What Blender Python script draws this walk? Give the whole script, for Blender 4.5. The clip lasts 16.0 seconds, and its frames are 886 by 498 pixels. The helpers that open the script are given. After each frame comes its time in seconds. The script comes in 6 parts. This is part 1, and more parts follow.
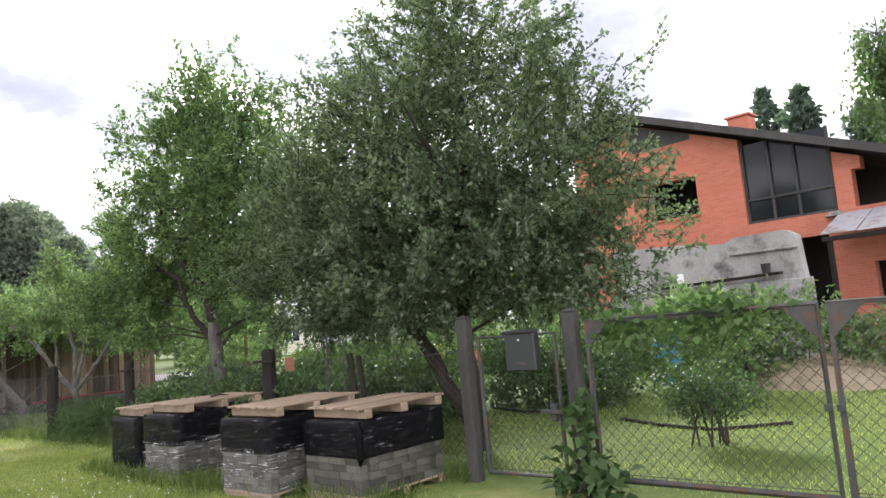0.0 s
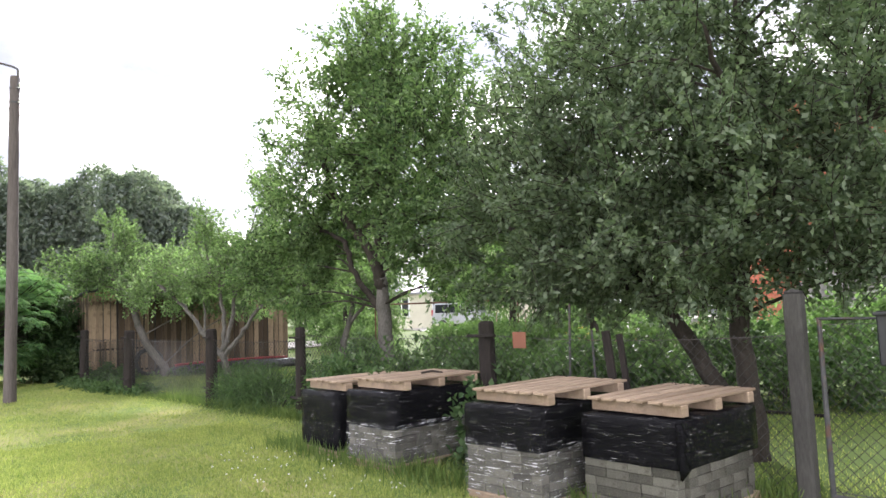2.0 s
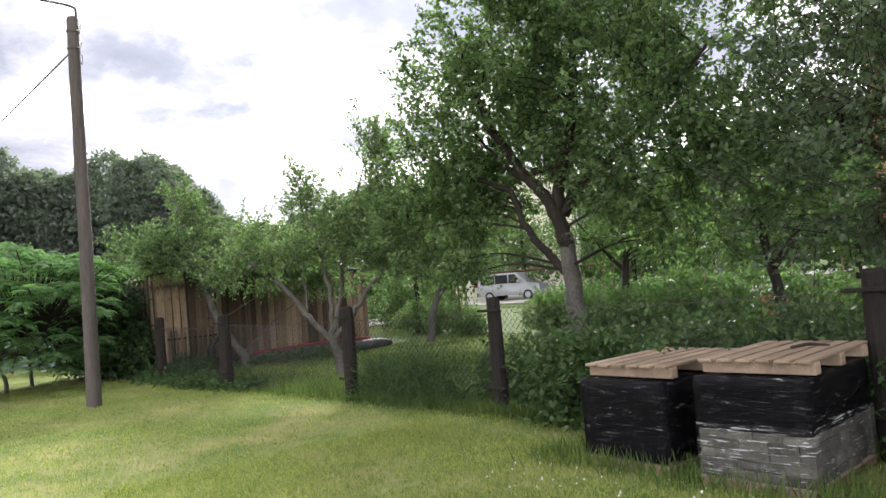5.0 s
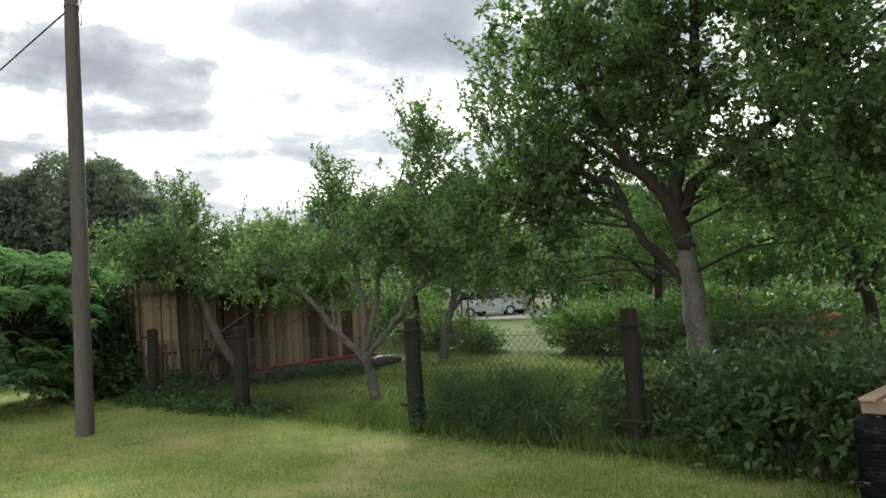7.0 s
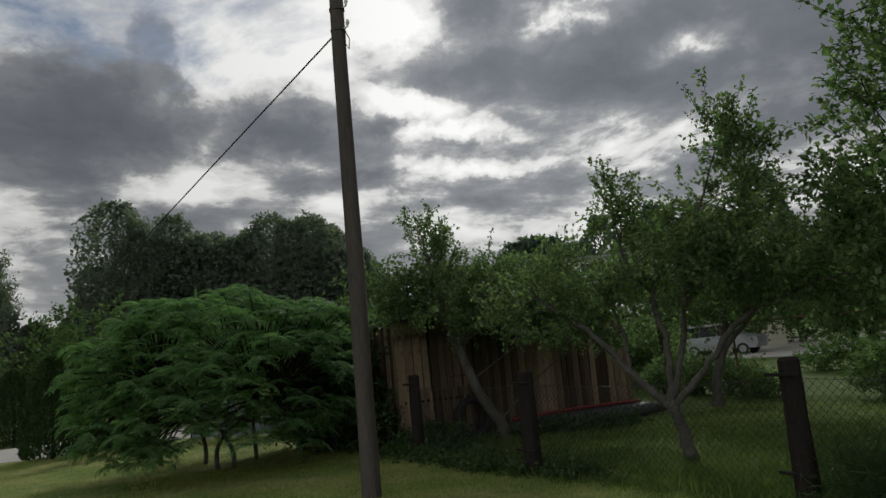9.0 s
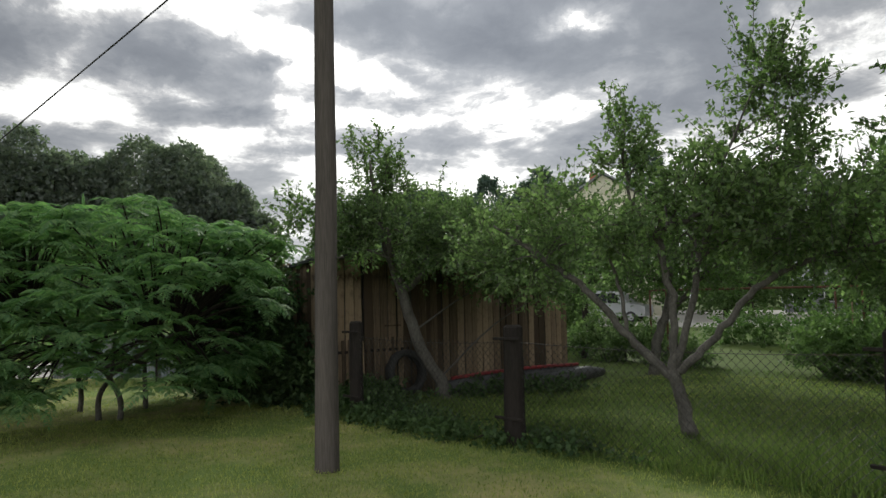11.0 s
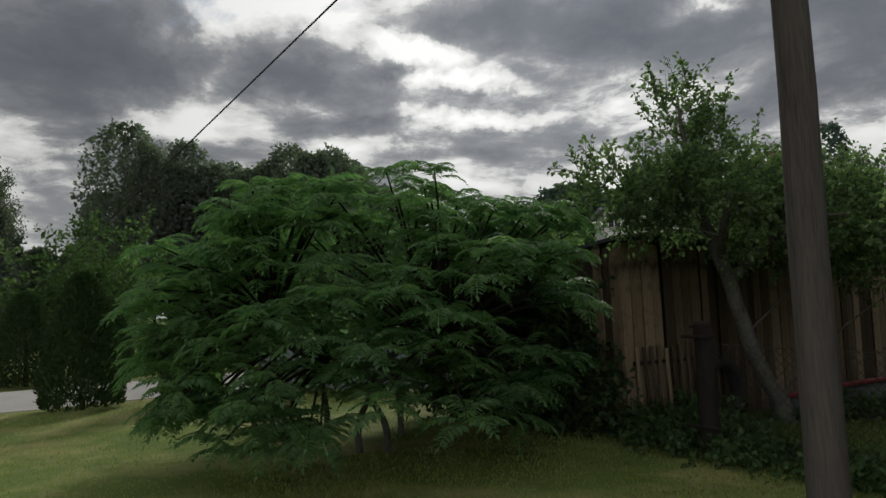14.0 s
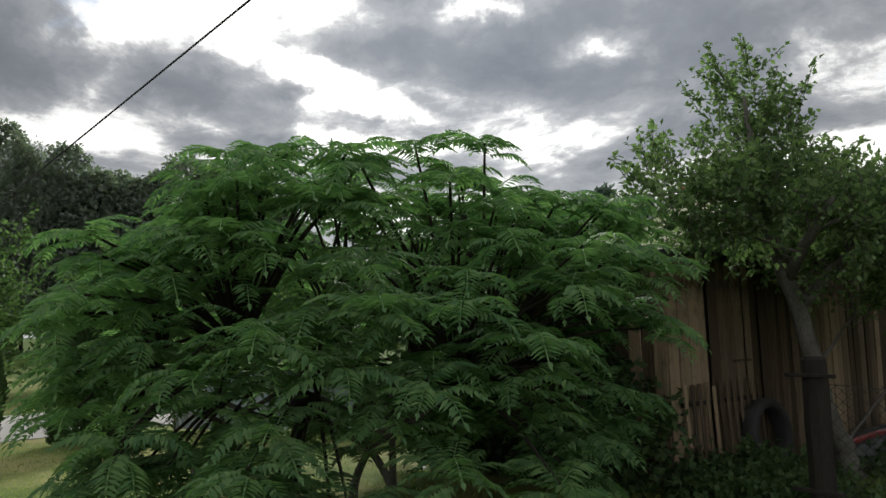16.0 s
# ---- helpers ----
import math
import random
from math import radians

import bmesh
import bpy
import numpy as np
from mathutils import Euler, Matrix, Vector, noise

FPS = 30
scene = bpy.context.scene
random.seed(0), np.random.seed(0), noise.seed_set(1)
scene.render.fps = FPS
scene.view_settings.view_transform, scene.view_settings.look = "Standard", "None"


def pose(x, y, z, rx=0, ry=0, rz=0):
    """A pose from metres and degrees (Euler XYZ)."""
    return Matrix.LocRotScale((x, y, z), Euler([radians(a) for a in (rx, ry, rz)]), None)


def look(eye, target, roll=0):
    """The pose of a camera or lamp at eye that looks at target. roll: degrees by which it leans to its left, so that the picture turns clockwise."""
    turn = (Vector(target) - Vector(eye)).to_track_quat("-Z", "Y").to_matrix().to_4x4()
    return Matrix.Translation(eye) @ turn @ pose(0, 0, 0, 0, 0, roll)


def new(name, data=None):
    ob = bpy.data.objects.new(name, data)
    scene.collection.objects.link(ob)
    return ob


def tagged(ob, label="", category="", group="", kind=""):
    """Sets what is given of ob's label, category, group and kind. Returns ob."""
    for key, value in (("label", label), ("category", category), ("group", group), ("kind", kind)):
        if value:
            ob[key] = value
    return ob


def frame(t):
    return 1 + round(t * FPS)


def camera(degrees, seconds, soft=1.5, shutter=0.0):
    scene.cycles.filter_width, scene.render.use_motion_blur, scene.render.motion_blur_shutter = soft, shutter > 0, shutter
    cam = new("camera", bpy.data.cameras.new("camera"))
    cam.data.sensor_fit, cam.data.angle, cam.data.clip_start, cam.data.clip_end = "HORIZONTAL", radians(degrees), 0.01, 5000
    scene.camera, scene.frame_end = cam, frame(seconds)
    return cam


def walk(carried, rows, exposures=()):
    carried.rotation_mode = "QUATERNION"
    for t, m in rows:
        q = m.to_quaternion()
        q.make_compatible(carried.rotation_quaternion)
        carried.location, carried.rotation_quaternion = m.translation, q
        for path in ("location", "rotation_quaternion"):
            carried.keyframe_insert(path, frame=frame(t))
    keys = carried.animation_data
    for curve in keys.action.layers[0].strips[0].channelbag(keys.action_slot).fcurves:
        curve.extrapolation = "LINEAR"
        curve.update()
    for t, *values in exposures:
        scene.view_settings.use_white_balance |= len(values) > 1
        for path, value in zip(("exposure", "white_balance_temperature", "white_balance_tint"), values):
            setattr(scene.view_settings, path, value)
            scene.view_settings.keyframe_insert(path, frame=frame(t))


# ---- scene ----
cam = camera(64.1, 16.0, 1.5)
PATH = [
    (0, (-0.863, 0.674, 1.583), (-2.274, 2.076, 1.795), -4.9),
    (0.5, (-1.444, 0.601, 1.58), (-2.896, 1.959, 1.799), -3.2),
    (1, (-2.053, 0.609, 1.536), (-3.508, 1.967, 1.739), -3.8),
    (1.5, (-2.63, 0.513, 1.572), (-4.196, 1.741, 1.771), -3.8),
    (2, (-3.2, 0.411, 1.591), (-4.783, 1.621, 1.765), -2.2),
    (2.5, (-3.817, 0.378, 1.625), (-5.421, 1.554, 1.83), -4.8),
    (3, (-4.425, 0.193, 1.6), (-6.051, 1.345, 1.771), -2.5),
    (3.5, (-5.087, 0.12, 1.552), (-6.709, 1.29, 1.604), -3.6),
    (6, (-8.066, -0.544, 1.647), (-9.628, 0.687, 1.861), -4.5),
    (6.5, (-8.707, -0.556, 1.658), (-10.254, 0.687, 1.905), -1.8),
    (7, (-9.342, -0.584, 1.638), (-10.846, 0.727, 1.778), -4.0),
    (7.5, (-9.917, -0.741, 1.699), (-11.53, 0.426, 1.893), -3.9),
    (8, (-10.49, -0.767, 1.692), (-12.149, 0.328, 1.907), -3.5),
    (8.5, (-11.159, -0.857, 1.733), (-12.877, 0.11, 2.071), -6.1),
    (9, (-11.724, -1.015, 1.729), (-13.487, -0.12, 2.028), -5.3),
    (11.5, (-14.762, -1.302, 1.695), (-16.333, -0.071, 1.829), -0.7),
    (12, (-15.4, -1.406, 1.675), (-17.049, -0.282, 1.81), -4.0),
    (12.5, (-15.997, -1.538, 1.694), (-17.746, -0.587, 1.891), -2.7),
    (13, (-16.615, -1.64, 1.68), (-18.354, -0.674, 1.883), -3.7),
    (13.5, (-17.225, -1.726, 1.679), (-19.034, -0.925, 1.976), -3.9),
    (14, (-17.868, -1.823, 1.735), (-19.65, -0.929, 1.896), -2.4),
    (14.5, (-18.561, -1.974, 1.771), (-20.325, -1.046, 1.939), -4.8),
    (15, (-19.188, -2.029, 1.78), (-20.959, -1.133, 2.03), -1.6),
    (15.5, (-19.749, -1.941, 1.782), (-21.42, -0.87, 2.03), -4.1),
    (16, (-20.352, -2.003, 1.751), (-21.973, -0.854, 1.975), -1.2),
]
EXPOSURES = [(0.0, 1.74, 6260, 20), (1.0, 2.08, 6260, 20), (2.5, 2.04, 6260, 20), (3.5, 1.75, 6260, 20), (6.0, 1.25, 6350, 15), (7.0, 0.92, 6430, 9), (7.5, 0.9, 6430, 9),
             (8.0, 0.33, 6430, 9), (8.5, -0.08, 6430, 9), (9.0, -0.78, 6430, 9), (11.3, 0.22, 6430, 9), (12.5, 0.22, 6430, 9), (13.0, 0.05, 6430, 9),
             (13.5, -0.28, 6430, 9), (14.0, -0.7, 6430, 9), (14.5, -0.18, 6430, 9), (15.0, 0.0, 6430, 9), (15.5, 0.06, 6430, 9), (16.0, 0.03, 6430, 9)]
walk(cam, [(t, look(eye, target, roll)) for t, eye, target, roll in PATH], EXPOSURES)

# ---- world and sun ----
SUN = Vector((-0.72, 0.56, 0.46)).normalized()
world = bpy.data.worlds.new("sky")
scene.world = world
world.use_nodes = True


def node(tree, kind, loc=None, **values):
    n = tree.nodes.new(kind)
    for key, value in values.items():
        n.inputs[key.replace("_", " ")].default_value = value
    return n


def wire(tree, a, b):
    tree.links.new(a, b)


def maths(tree, op, a, b=None, clamp=False):
    n = tree.nodes.new("ShaderNodeMath")
    n.operation, n.use_clamp = op, clamp
    for i, v in enumerate((a, b)):
        if v is None:
            continue
        if isinstance(v, (int, float)):
            n.inputs[i].default_value = v
        else:
            wire(tree, v, n.inputs[i])
    return n.outputs[0]


def ramp(tree, fac, *stops):
    n = tree.nodes.new("ShaderNodeValToRGB")
    while len(n.color_ramp.elements) < len(stops):
        n.color_ramp.elements.new(0.5)
    for e, (p, c) in zip(n.color_ramp.elements, stops):
        e.position, e.color = p, (*(c if isinstance(c, tuple) else (c, c, c)), 1)
    wire(tree, fac, n.inputs[0])
    return n.outputs[0]


def mixed(tree, fac, a, b, blend="MIX"):
    n = tree.nodes.new("ShaderNodeMix")
    n.data_type, n.blend_type = "RGBA", blend
    for sock, v in ((n.inputs[0], fac), (n.inputs[6], a), (n.inputs[7], b)):
        if isinstance(v, (int, float)):
            sock.default_value = v
        elif isinstance(v, tuple):
            sock.default_value = (*v, 1)
        else:
            wire(tree, v, sock)
    return n.outputs[2]


CLOUDS = [(147, 22.3, 14, 3.6, 7.5, 0.17), (136, 19.5, 9, 3.0, 5, 0.12), (147.5, 28.5, 5, 5, 0, 0.15), (137.5, 25.8, 6, 3.0, -5, -0.17), (131, 21.6, 5, 1.5, -8, -0.12), (180, 18.5, 9, 7, 0, 0.16),
          (174.5, 24.5, 4, 4, 20, 0.17), (169, 25, 4, 4.5, 40, -0.15), (163, 24, 5, 3.5, 30, -0.12), (156.5, 26.8, 6, 2.6, 10, -0.14), (155, 20.2, 7, 1.5, 8, -0.13), (167, 18.3, 5, 2.4, -12, 0.13),
          (157, 18.4, 4, 1.1, 0, 0.10), (151, 17.6, 8, 0.9, 3, -0.10), (163, 15, 9, 1.3, 2, 0.09), (151, 15, 10, 0.9, 2, -0.10), (124, 19, 12, 7, 0, 0.10), (172, 14.5, 7, 1.5, 0, -0.08), (187, 27, 9, 5, 0, -0.08)]


def make_sky():
    t = world.node_tree
    t.nodes.clear()
    coord = t.nodes.new("ShaderNodeTexCoord").outputs["Generated"]
    sky = t.nodes.new("ShaderNodeTexSky")
    sky.sky_type, sky.sun_disc = "NISHITA", False
    sky.sun_elevation = math.asin(SUN.z)
    sky.sun_rotation = math.atan2(SUN.x, SUN.y)
    split = t.nodes.new("ShaderNodeSeparateXYZ")
    wire(t, coord, split.inputs[0])
    up = maths(t, "ADD", maths(t, "MAXIMUM", split.outputs[2], 0.0), 0.16)
    flat = t.nodes.new("ShaderNodeCombineXYZ")
    wire(t, maths(t, "DIVIDE", split.outputs[0], up), flat.inputs[0])
    wire(t, maths(t, "DIVIDE", split.outputs[1], up), flat.inputs[1])

    def fbm(scale, detail, shift, rough=0.55, warp=0.0):
        m = t.nodes.new("ShaderNodeMapping")
        m.inputs["Location"].default_value = shift
        wire(t, flat.outputs[0], m.inputs[0])
        n = node(t, "ShaderNodeTexNoise", Scale=scale, Detail=detail, Roughness=rough, Distortion=warp)
        wire(t, m.outputs[0], n.inputs["Vector"])
        return n.outputs["Fac"]

    body = fbm(1.0, 9.0, (3.1, 7.4, 0.0), 0.6, 0.35)
    thick = fbm(1.35, 9.0, (11.7, 2.2, 0.0), 0.58, 0.35)
    cover = ramp(t, body, (0.30, 0.0), (0.38, 1.0))
    dot = t.nodes.new("ShaderNodeVectorMath")
    dot.operation = "DOT_PRODUCT"
    dot.inputs[1].default_value = SUN
    wire(t, coord, dot.inputs[0])
    near = maths(t, "POWER", maths(t, "MAXIMUM", dot.outputs["Value"], 0.0), 9.0)
    # unseen clouds across from the sun, front-lit and brightened to fill the foreground
    front = maths(t, "MAXIMUM", maths(t, "MULTIPLY", dot.outputs["Value"], -1.0), 0.0)
    bright = maths(t, "ADD", maths(t, "ADD", maths(t, "MULTIPLY", near, 0.65), maths(t, "MULTIPLY", front, 2.5)), 1.0)
    # the large clouds and the bright breaks between them: azimuth, height, half sizes, tilt, weight
    turned = t.nodes.new("ShaderNodeVectorRotate")
    turned.rotation_type = "Z_AXIS"
    turned.inputs["Angle"].default_value = -radians(150)
    wire(t, coord, turned.inputs["Vector"])
    axes = t.nodes.new("ShaderNodeSeparateXYZ")
    wire(t, turned.outputs[0], axes.inputs[0])
    chart = t.nodes.new("ShaderNodeCombineXYZ")
    wire(t, maths(t, "ARCTAN2", axes.outputs[1], axes.outputs[0]), chart.inputs[0])
    wire(t, maths(t, "ARCSINE", axes.outputs[2]), chart.inputs[1])
    ruffle = node(t, "ShaderNodeTexNoise", Scale=7.0, Detail=7.0, Roughness=0.62)
    wire(t, coord, ruffle.inputs["Vector"])
    away = t.nodes.new("ShaderNodeVectorMath")
    away.operation = "MULTIPLY_ADD"
    away.inputs[1].default_value, away.inputs[2].default_value = (0.16, 0.10, 0.0), (-0.08, -0.05, 0.0)
    wire(t, ruffle.outputs["Color"], away.inputs[0])
    place = t.nodes.new("ShaderNodeVectorMath")
    wire(t, chart.outputs[0], place.inputs[0])
    wire(t, away.outputs[0], place.inputs[1])
    field = maths(t, "ADD", maths(t, "MULTIPLY", thick, 0.56), maths(t, "MULTIPLY", body, 0.32))
    field = maths(t, "ADD", field, maths(t, "MULTIPLY", ruffle.outputs["Fac"], 0.16))
    billow = fbm(6.5, 8.0, (5.2, 1.3, 0.0), 0.66, 0.6)
    field = maths(t, "ADD", field, maths(t, "MULTIPLY", billow, 0.15))
    field = maths(t, "SUBTRACT", field, 0.103)
    for az, el, wide, high, tilt, weight in CLOUDS:
        m = t.nodes.new("ShaderNodeMapping")
        m.vector_type = "TEXTURE"
        m.inputs["Location"].default_value = (radians(az - 150), radians(el), 0)
        m.inputs["Rotation"].default_value = (0, 0, radians(tilt))
        m.inputs["Scale"].default_value = (radians(wide), radians(high), 1)
        wire(t, place.outputs[0], m.inputs[0])
        g = t.nodes.new("ShaderNodeTexGradient")
        g.gradient_type = "SPHERICAL"
        wire(t, m.outputs[0], g.inputs[0])
        field = maths(t, "ADD", field, maths(t, "MULTIPLY", g.outputs["Fac"], weight))
    shade = ramp(t, field, (0.40, (1.10, 1.09, 1.06)), (0.455, (0.80, 0.795, 0.775)), (0.48, (0.47, 0.47, 0.475)), (0.51, (0.30, 0.31, 0.328)), (0.58, (0.20, 0.213, 0.236)), (0.70, (0.145, 0.157, 0.18)))
    cloud = mixed(t, 1.0, shade, (1.0, 1.0, 1.0), "MULTIPLY")
    lit = t.nodes.new("ShaderNodeVectorMath")
    lit.operation = "SCALE"
    wire(t, cloud, lit.inputs[0])
    wire(t, bright, lit.inputs[3])
    blue = t.nodes.new("ShaderNodeVectorMath")
    blue.operation = "SCALE"
    blue.inputs[3].default_value = 0.10
    wire(t, sky.outputs[0], blue.inputs[0])
    whole = mixed(t, cover, blue.outputs[0], lit.outputs[0])
    # low bright haze along the horizon
    haze = ramp(t, split.outputs[2], (0.0, 0.75), (0.10, 0.35), (0.22, 0.0))
    whole = mixed(t, haze, whole, (0.66, 0.67, 0.66))
    back = t.nodes.new("ShaderNodeBackground")
    back.inputs["Strength"].default_value = 1.0
    wire(t, whole, back.inputs[0])
    out = t.nodes.new("ShaderNodeOutputWorld")
    wire(t, back.outputs[0], out.inputs[0])


make_sky()
sun_data = bpy.data.lights.new("sun", "SUN")
sun_data.energy, sun_data.angle, sun_data.color = 2.8, radians(11), (1.0, 0.97, 0.91)
sun = new("sun", sun_data)
sun.matrix_world = look(SUN * 100, (0, 0, 0))


# ---- materials ----
def material(name, a, b, scale=4.0, rough=0.8, bump=0.0, bump_scale=40.0, fine=0.35, metal=0.0, stretch=(1, 1, 1), island=0.0, piece=0.0, spec=0.5, stain=None):
    m = bpy.data.materials.new(name)
    m.use_nodes = True
    t = m.node_tree
    p = t.nodes["Principled BSDF"]
    p.inputs["Roughness"].default_value, p.inputs["Metallic"].default_value = rough, metal
    p.inputs["Specular IOR Level"].default_value = spec
    coord = t.nodes.new("ShaderNodeTexCoord").outputs["Object"]
    mapping = t.nodes.new("ShaderNodeMapping")
    mapping.inputs["Scale"].default_value = stretch
    wire(t, coord, mapping.inputs[0])
    big = node(t, "ShaderNodeTexNoise", Scale=scale, Detail=6.0, Roughness=0.6)
    small = node(t, "ShaderNodeTexNoise", Scale=bump_scale, Detail=4.0, Roughness=0.65)
    wire(t, mapping.outputs[0], big.inputs["Vector"])
    wire(t, mapping.outputs[0], small.inputs["Vector"])
    fac = maths(t, "ADD", maths(t, "MULTIPLY", big.outputs["Fac"], 1 - fine), maths(t, "MULTIPLY", small.outputs["Fac"], fine))
    if island:
        geo = t.nodes.new("ShaderNodeNewGeometry")
        fac = maths(t, "ADD", fac, maths(t, "MULTIPLY", maths(t, "SUBTRACT", geo.outputs["Random Per Island"], 0.5), island))
    if piece:
        info = t.nodes.new("ShaderNodeObjectInfo")
        fac = maths(t, "ADD", fac, maths(t, "MULTIPLY", maths(t, "SUBTRACT", info.outputs["Random"], 0.5), piece))
    colour = ramp(t, fac, (0.3, a), (0.7, b))
    if stain:
        blot = node(t, "ShaderNodeTexNoise", Scale=stain[1], Detail=5.0, Roughness=0.7)
        wire(t, coord, blot.inputs["Vector"])
        colour = mixed(t, ramp(t, blot.outputs["Fac"], (0.5, 0.0), (0.66, 1.0)), colour, stain[0])
    wire(t, colour, p.inputs["Base Color"])
    if bump:
        n = node(t, "ShaderNodeBump", Strength=bump, Distance=0.02)
        wire(t, fac if not island else small.outputs["Fac"], n.inputs["Height"])
        wire(t, n.outputs[0], p.inputs["Normal"])
    return m


def leaf_material(name, a, b, through_light=0.35, rough=0.45):
    m = bpy.data.materials.new(name)
    m.use_nodes = True
    t = m.node_tree
    p = t.nodes["Principled BSDF"]
    p.inputs["Roughness"].default_value = max(rough, 0.6)
    p.inputs["Specular IOR Level"].default_value = 0.15
    geo = t.nodes.new("ShaderNodeNewGeometry")
    info = t.nodes.new("ShaderNodeObjectInfo")
    coord = t.nodes.new("ShaderNodeTexCoord").outputs["Object"]
    big = node(t, "ShaderNodeTexNoise", Scale=0.9, Detail=3.0)
    wire(t, coord, big.inputs["Vector"])
    fac = maths(t, "ADD", maths(t, "MULTIPLY", geo.outputs["Random Per Island"], 0.5), maths(t, "MULTIPLY", big.outputs["Fac"], 0.5))
    fac = maths(t, "ADD", fac, maths(t, "MULTIPLY", maths(t, "SUBTRACT", info.outputs["Random"], 0.5), 0.15))
    colour = ramp(t, fac, (0.2, a), (0.8, b))
    wire(t, colour, p.inputs["Base Color"])
    thin = t.nodes.new("ShaderNodeBsdfTranslucent")
    wire(t, mixed(t, 1.0, colour, (1.28, 1.55, 0.9), "MULTIPLY"), thin.inputs[0])
    mix = t.nodes.new("ShaderNodeMixShader")
    mix.inputs[0].default_value = through_light
    wire(t, p.outputs[0], mix.inputs[1])
    wire(t, thin.outputs[0], mix.inputs[2])
    wire(t, mix.outputs[0], t.nodes["Material Output"].inputs[0])
    return m


def grass_material():
    m = material("lawn_soil", (0.08, 0.135, 0.036), (0.22, 0.27, 0.082), 1.1, 0.9, 1.0, 30.0, 0.6, spec=0.05)
    t = m.node_tree
    p = t.nodes["Principled BSDF"]
    old = p.inputs["Base Color"].links[0].from_socket
    coord = t.nodes.new("ShaderNodeTexCoord").outputs["Object"]
    dry = node(t, "ShaderNodeTexNoise", Scale=0.55, Detail=9.0, Roughness=0.72)
    wire(t, coord, dry.inputs["Vector"])
    # dry patches lie on the mown side; the orchard green carries painted tree shade
    place = t.nodes.new("ShaderNodeSeparateXYZ")
    wire(t, coord, place.inputs[0])
    mown = ramp(t, maths(t, "MULTIPLY", maths(t, "SUBTRACT", place.outputs[1], maths(t, "MULTIPLY", place.outputs[0], 0.1)), 0.1), (0.60, 1.0), (0.68, 0.0))
    patch = maths(t, "MULTIPLY", ramp(t, dry.outputs["Fac"], (0.45, 0.0), (0.65, 0.7)), maths(t, "MAXIMUM", mown, 0.06))
    shaded_green = mixed(t, mown, (0.064, 0.102, 0.024), old)
    wire(t, mixed(t, patch, mixed(t, 0.85, old, shaded_green), (0.40, 0.335, 0.17)), p.inputs["Base Color"])
    return m


def film_material(name, tone, creases, shine):
    m = bpy.data.materials.new(name)
    m.use_nodes = True
    t = m.node_tree
    p = t.nodes["Principled BSDF"]
    p.inputs["Base Color"].default_value = (tone, tone, tone, 1)
    p.inputs["Roughness"].default_value = 0.16
    coord = t.nodes.new("ShaderNodeTexCoord").outputs["Object"]
    mapping = t.nodes.new("ShaderNodeMapping")
    mapping.inputs["Scale"].default_value = (1, 1, 3.5)
    mapping.inputs["Rotation"].default_value = (0.35, 0.3, 0)
    wire(t, coord, mapping.inputs[0])
    n = node(t, "ShaderNodeTexNoise", Scale=9.0, Detail=6.0, Roughness=0.7)
    wire(t, mapping.outputs[0], n.inputs["Vector"])
    b = node(t, "ShaderNodeBump", Strength=0.9, Distance=0.03)
    wire(t, n.outputs["Fac"], b.inputs["Height"])
    wire(t, b.outputs[0], p.inputs["Normal"])
    clear = t.nodes.new("ShaderNodeBsdfTransparent")
    mix = t.nodes.new("ShaderNodeMixShader")
    # thin whitened creases along the pull, with the film's glints painted in as white
    pull = t.nodes.new("ShaderNodeMapping")
    pull.inputs["Scale"].default_value = (0.8, 0.8, 15.0)
    pull.inputs["Rotation"].default_value = (0.10, 0.12, 0)
    wire(t, coord, pull.inputs[0])
    glint = node(t, "ShaderNodeTexNoise", Scale=6.0, Detail=7.0, Roughness=0.7)
    wire(t, pull.outputs[0], glint.inputs["Vector"])
    loose = maths(t, "MULTIPLY", ramp(t, glint.outputs["Fac"], (creases, 0.0), (creases + 0.07, 0.75)), ramp(t, n.outputs["Fac"], (0.42, 0.1), (0.6, 1.0)))
    wire(t, maths(t, "MAXIMUM", loose, ramp(t, n.outputs["Fac"], (0.55, 0.03 * shine), (0.8, shine))), mix.inputs[0])
    wire(t, clear.outputs[0], mix.inputs[1])
    wire(t, p.outputs[0], mix.inputs[2])
    wire(t, mix.outputs[0], t.nodes["Material Output"].inputs[0])
    return m


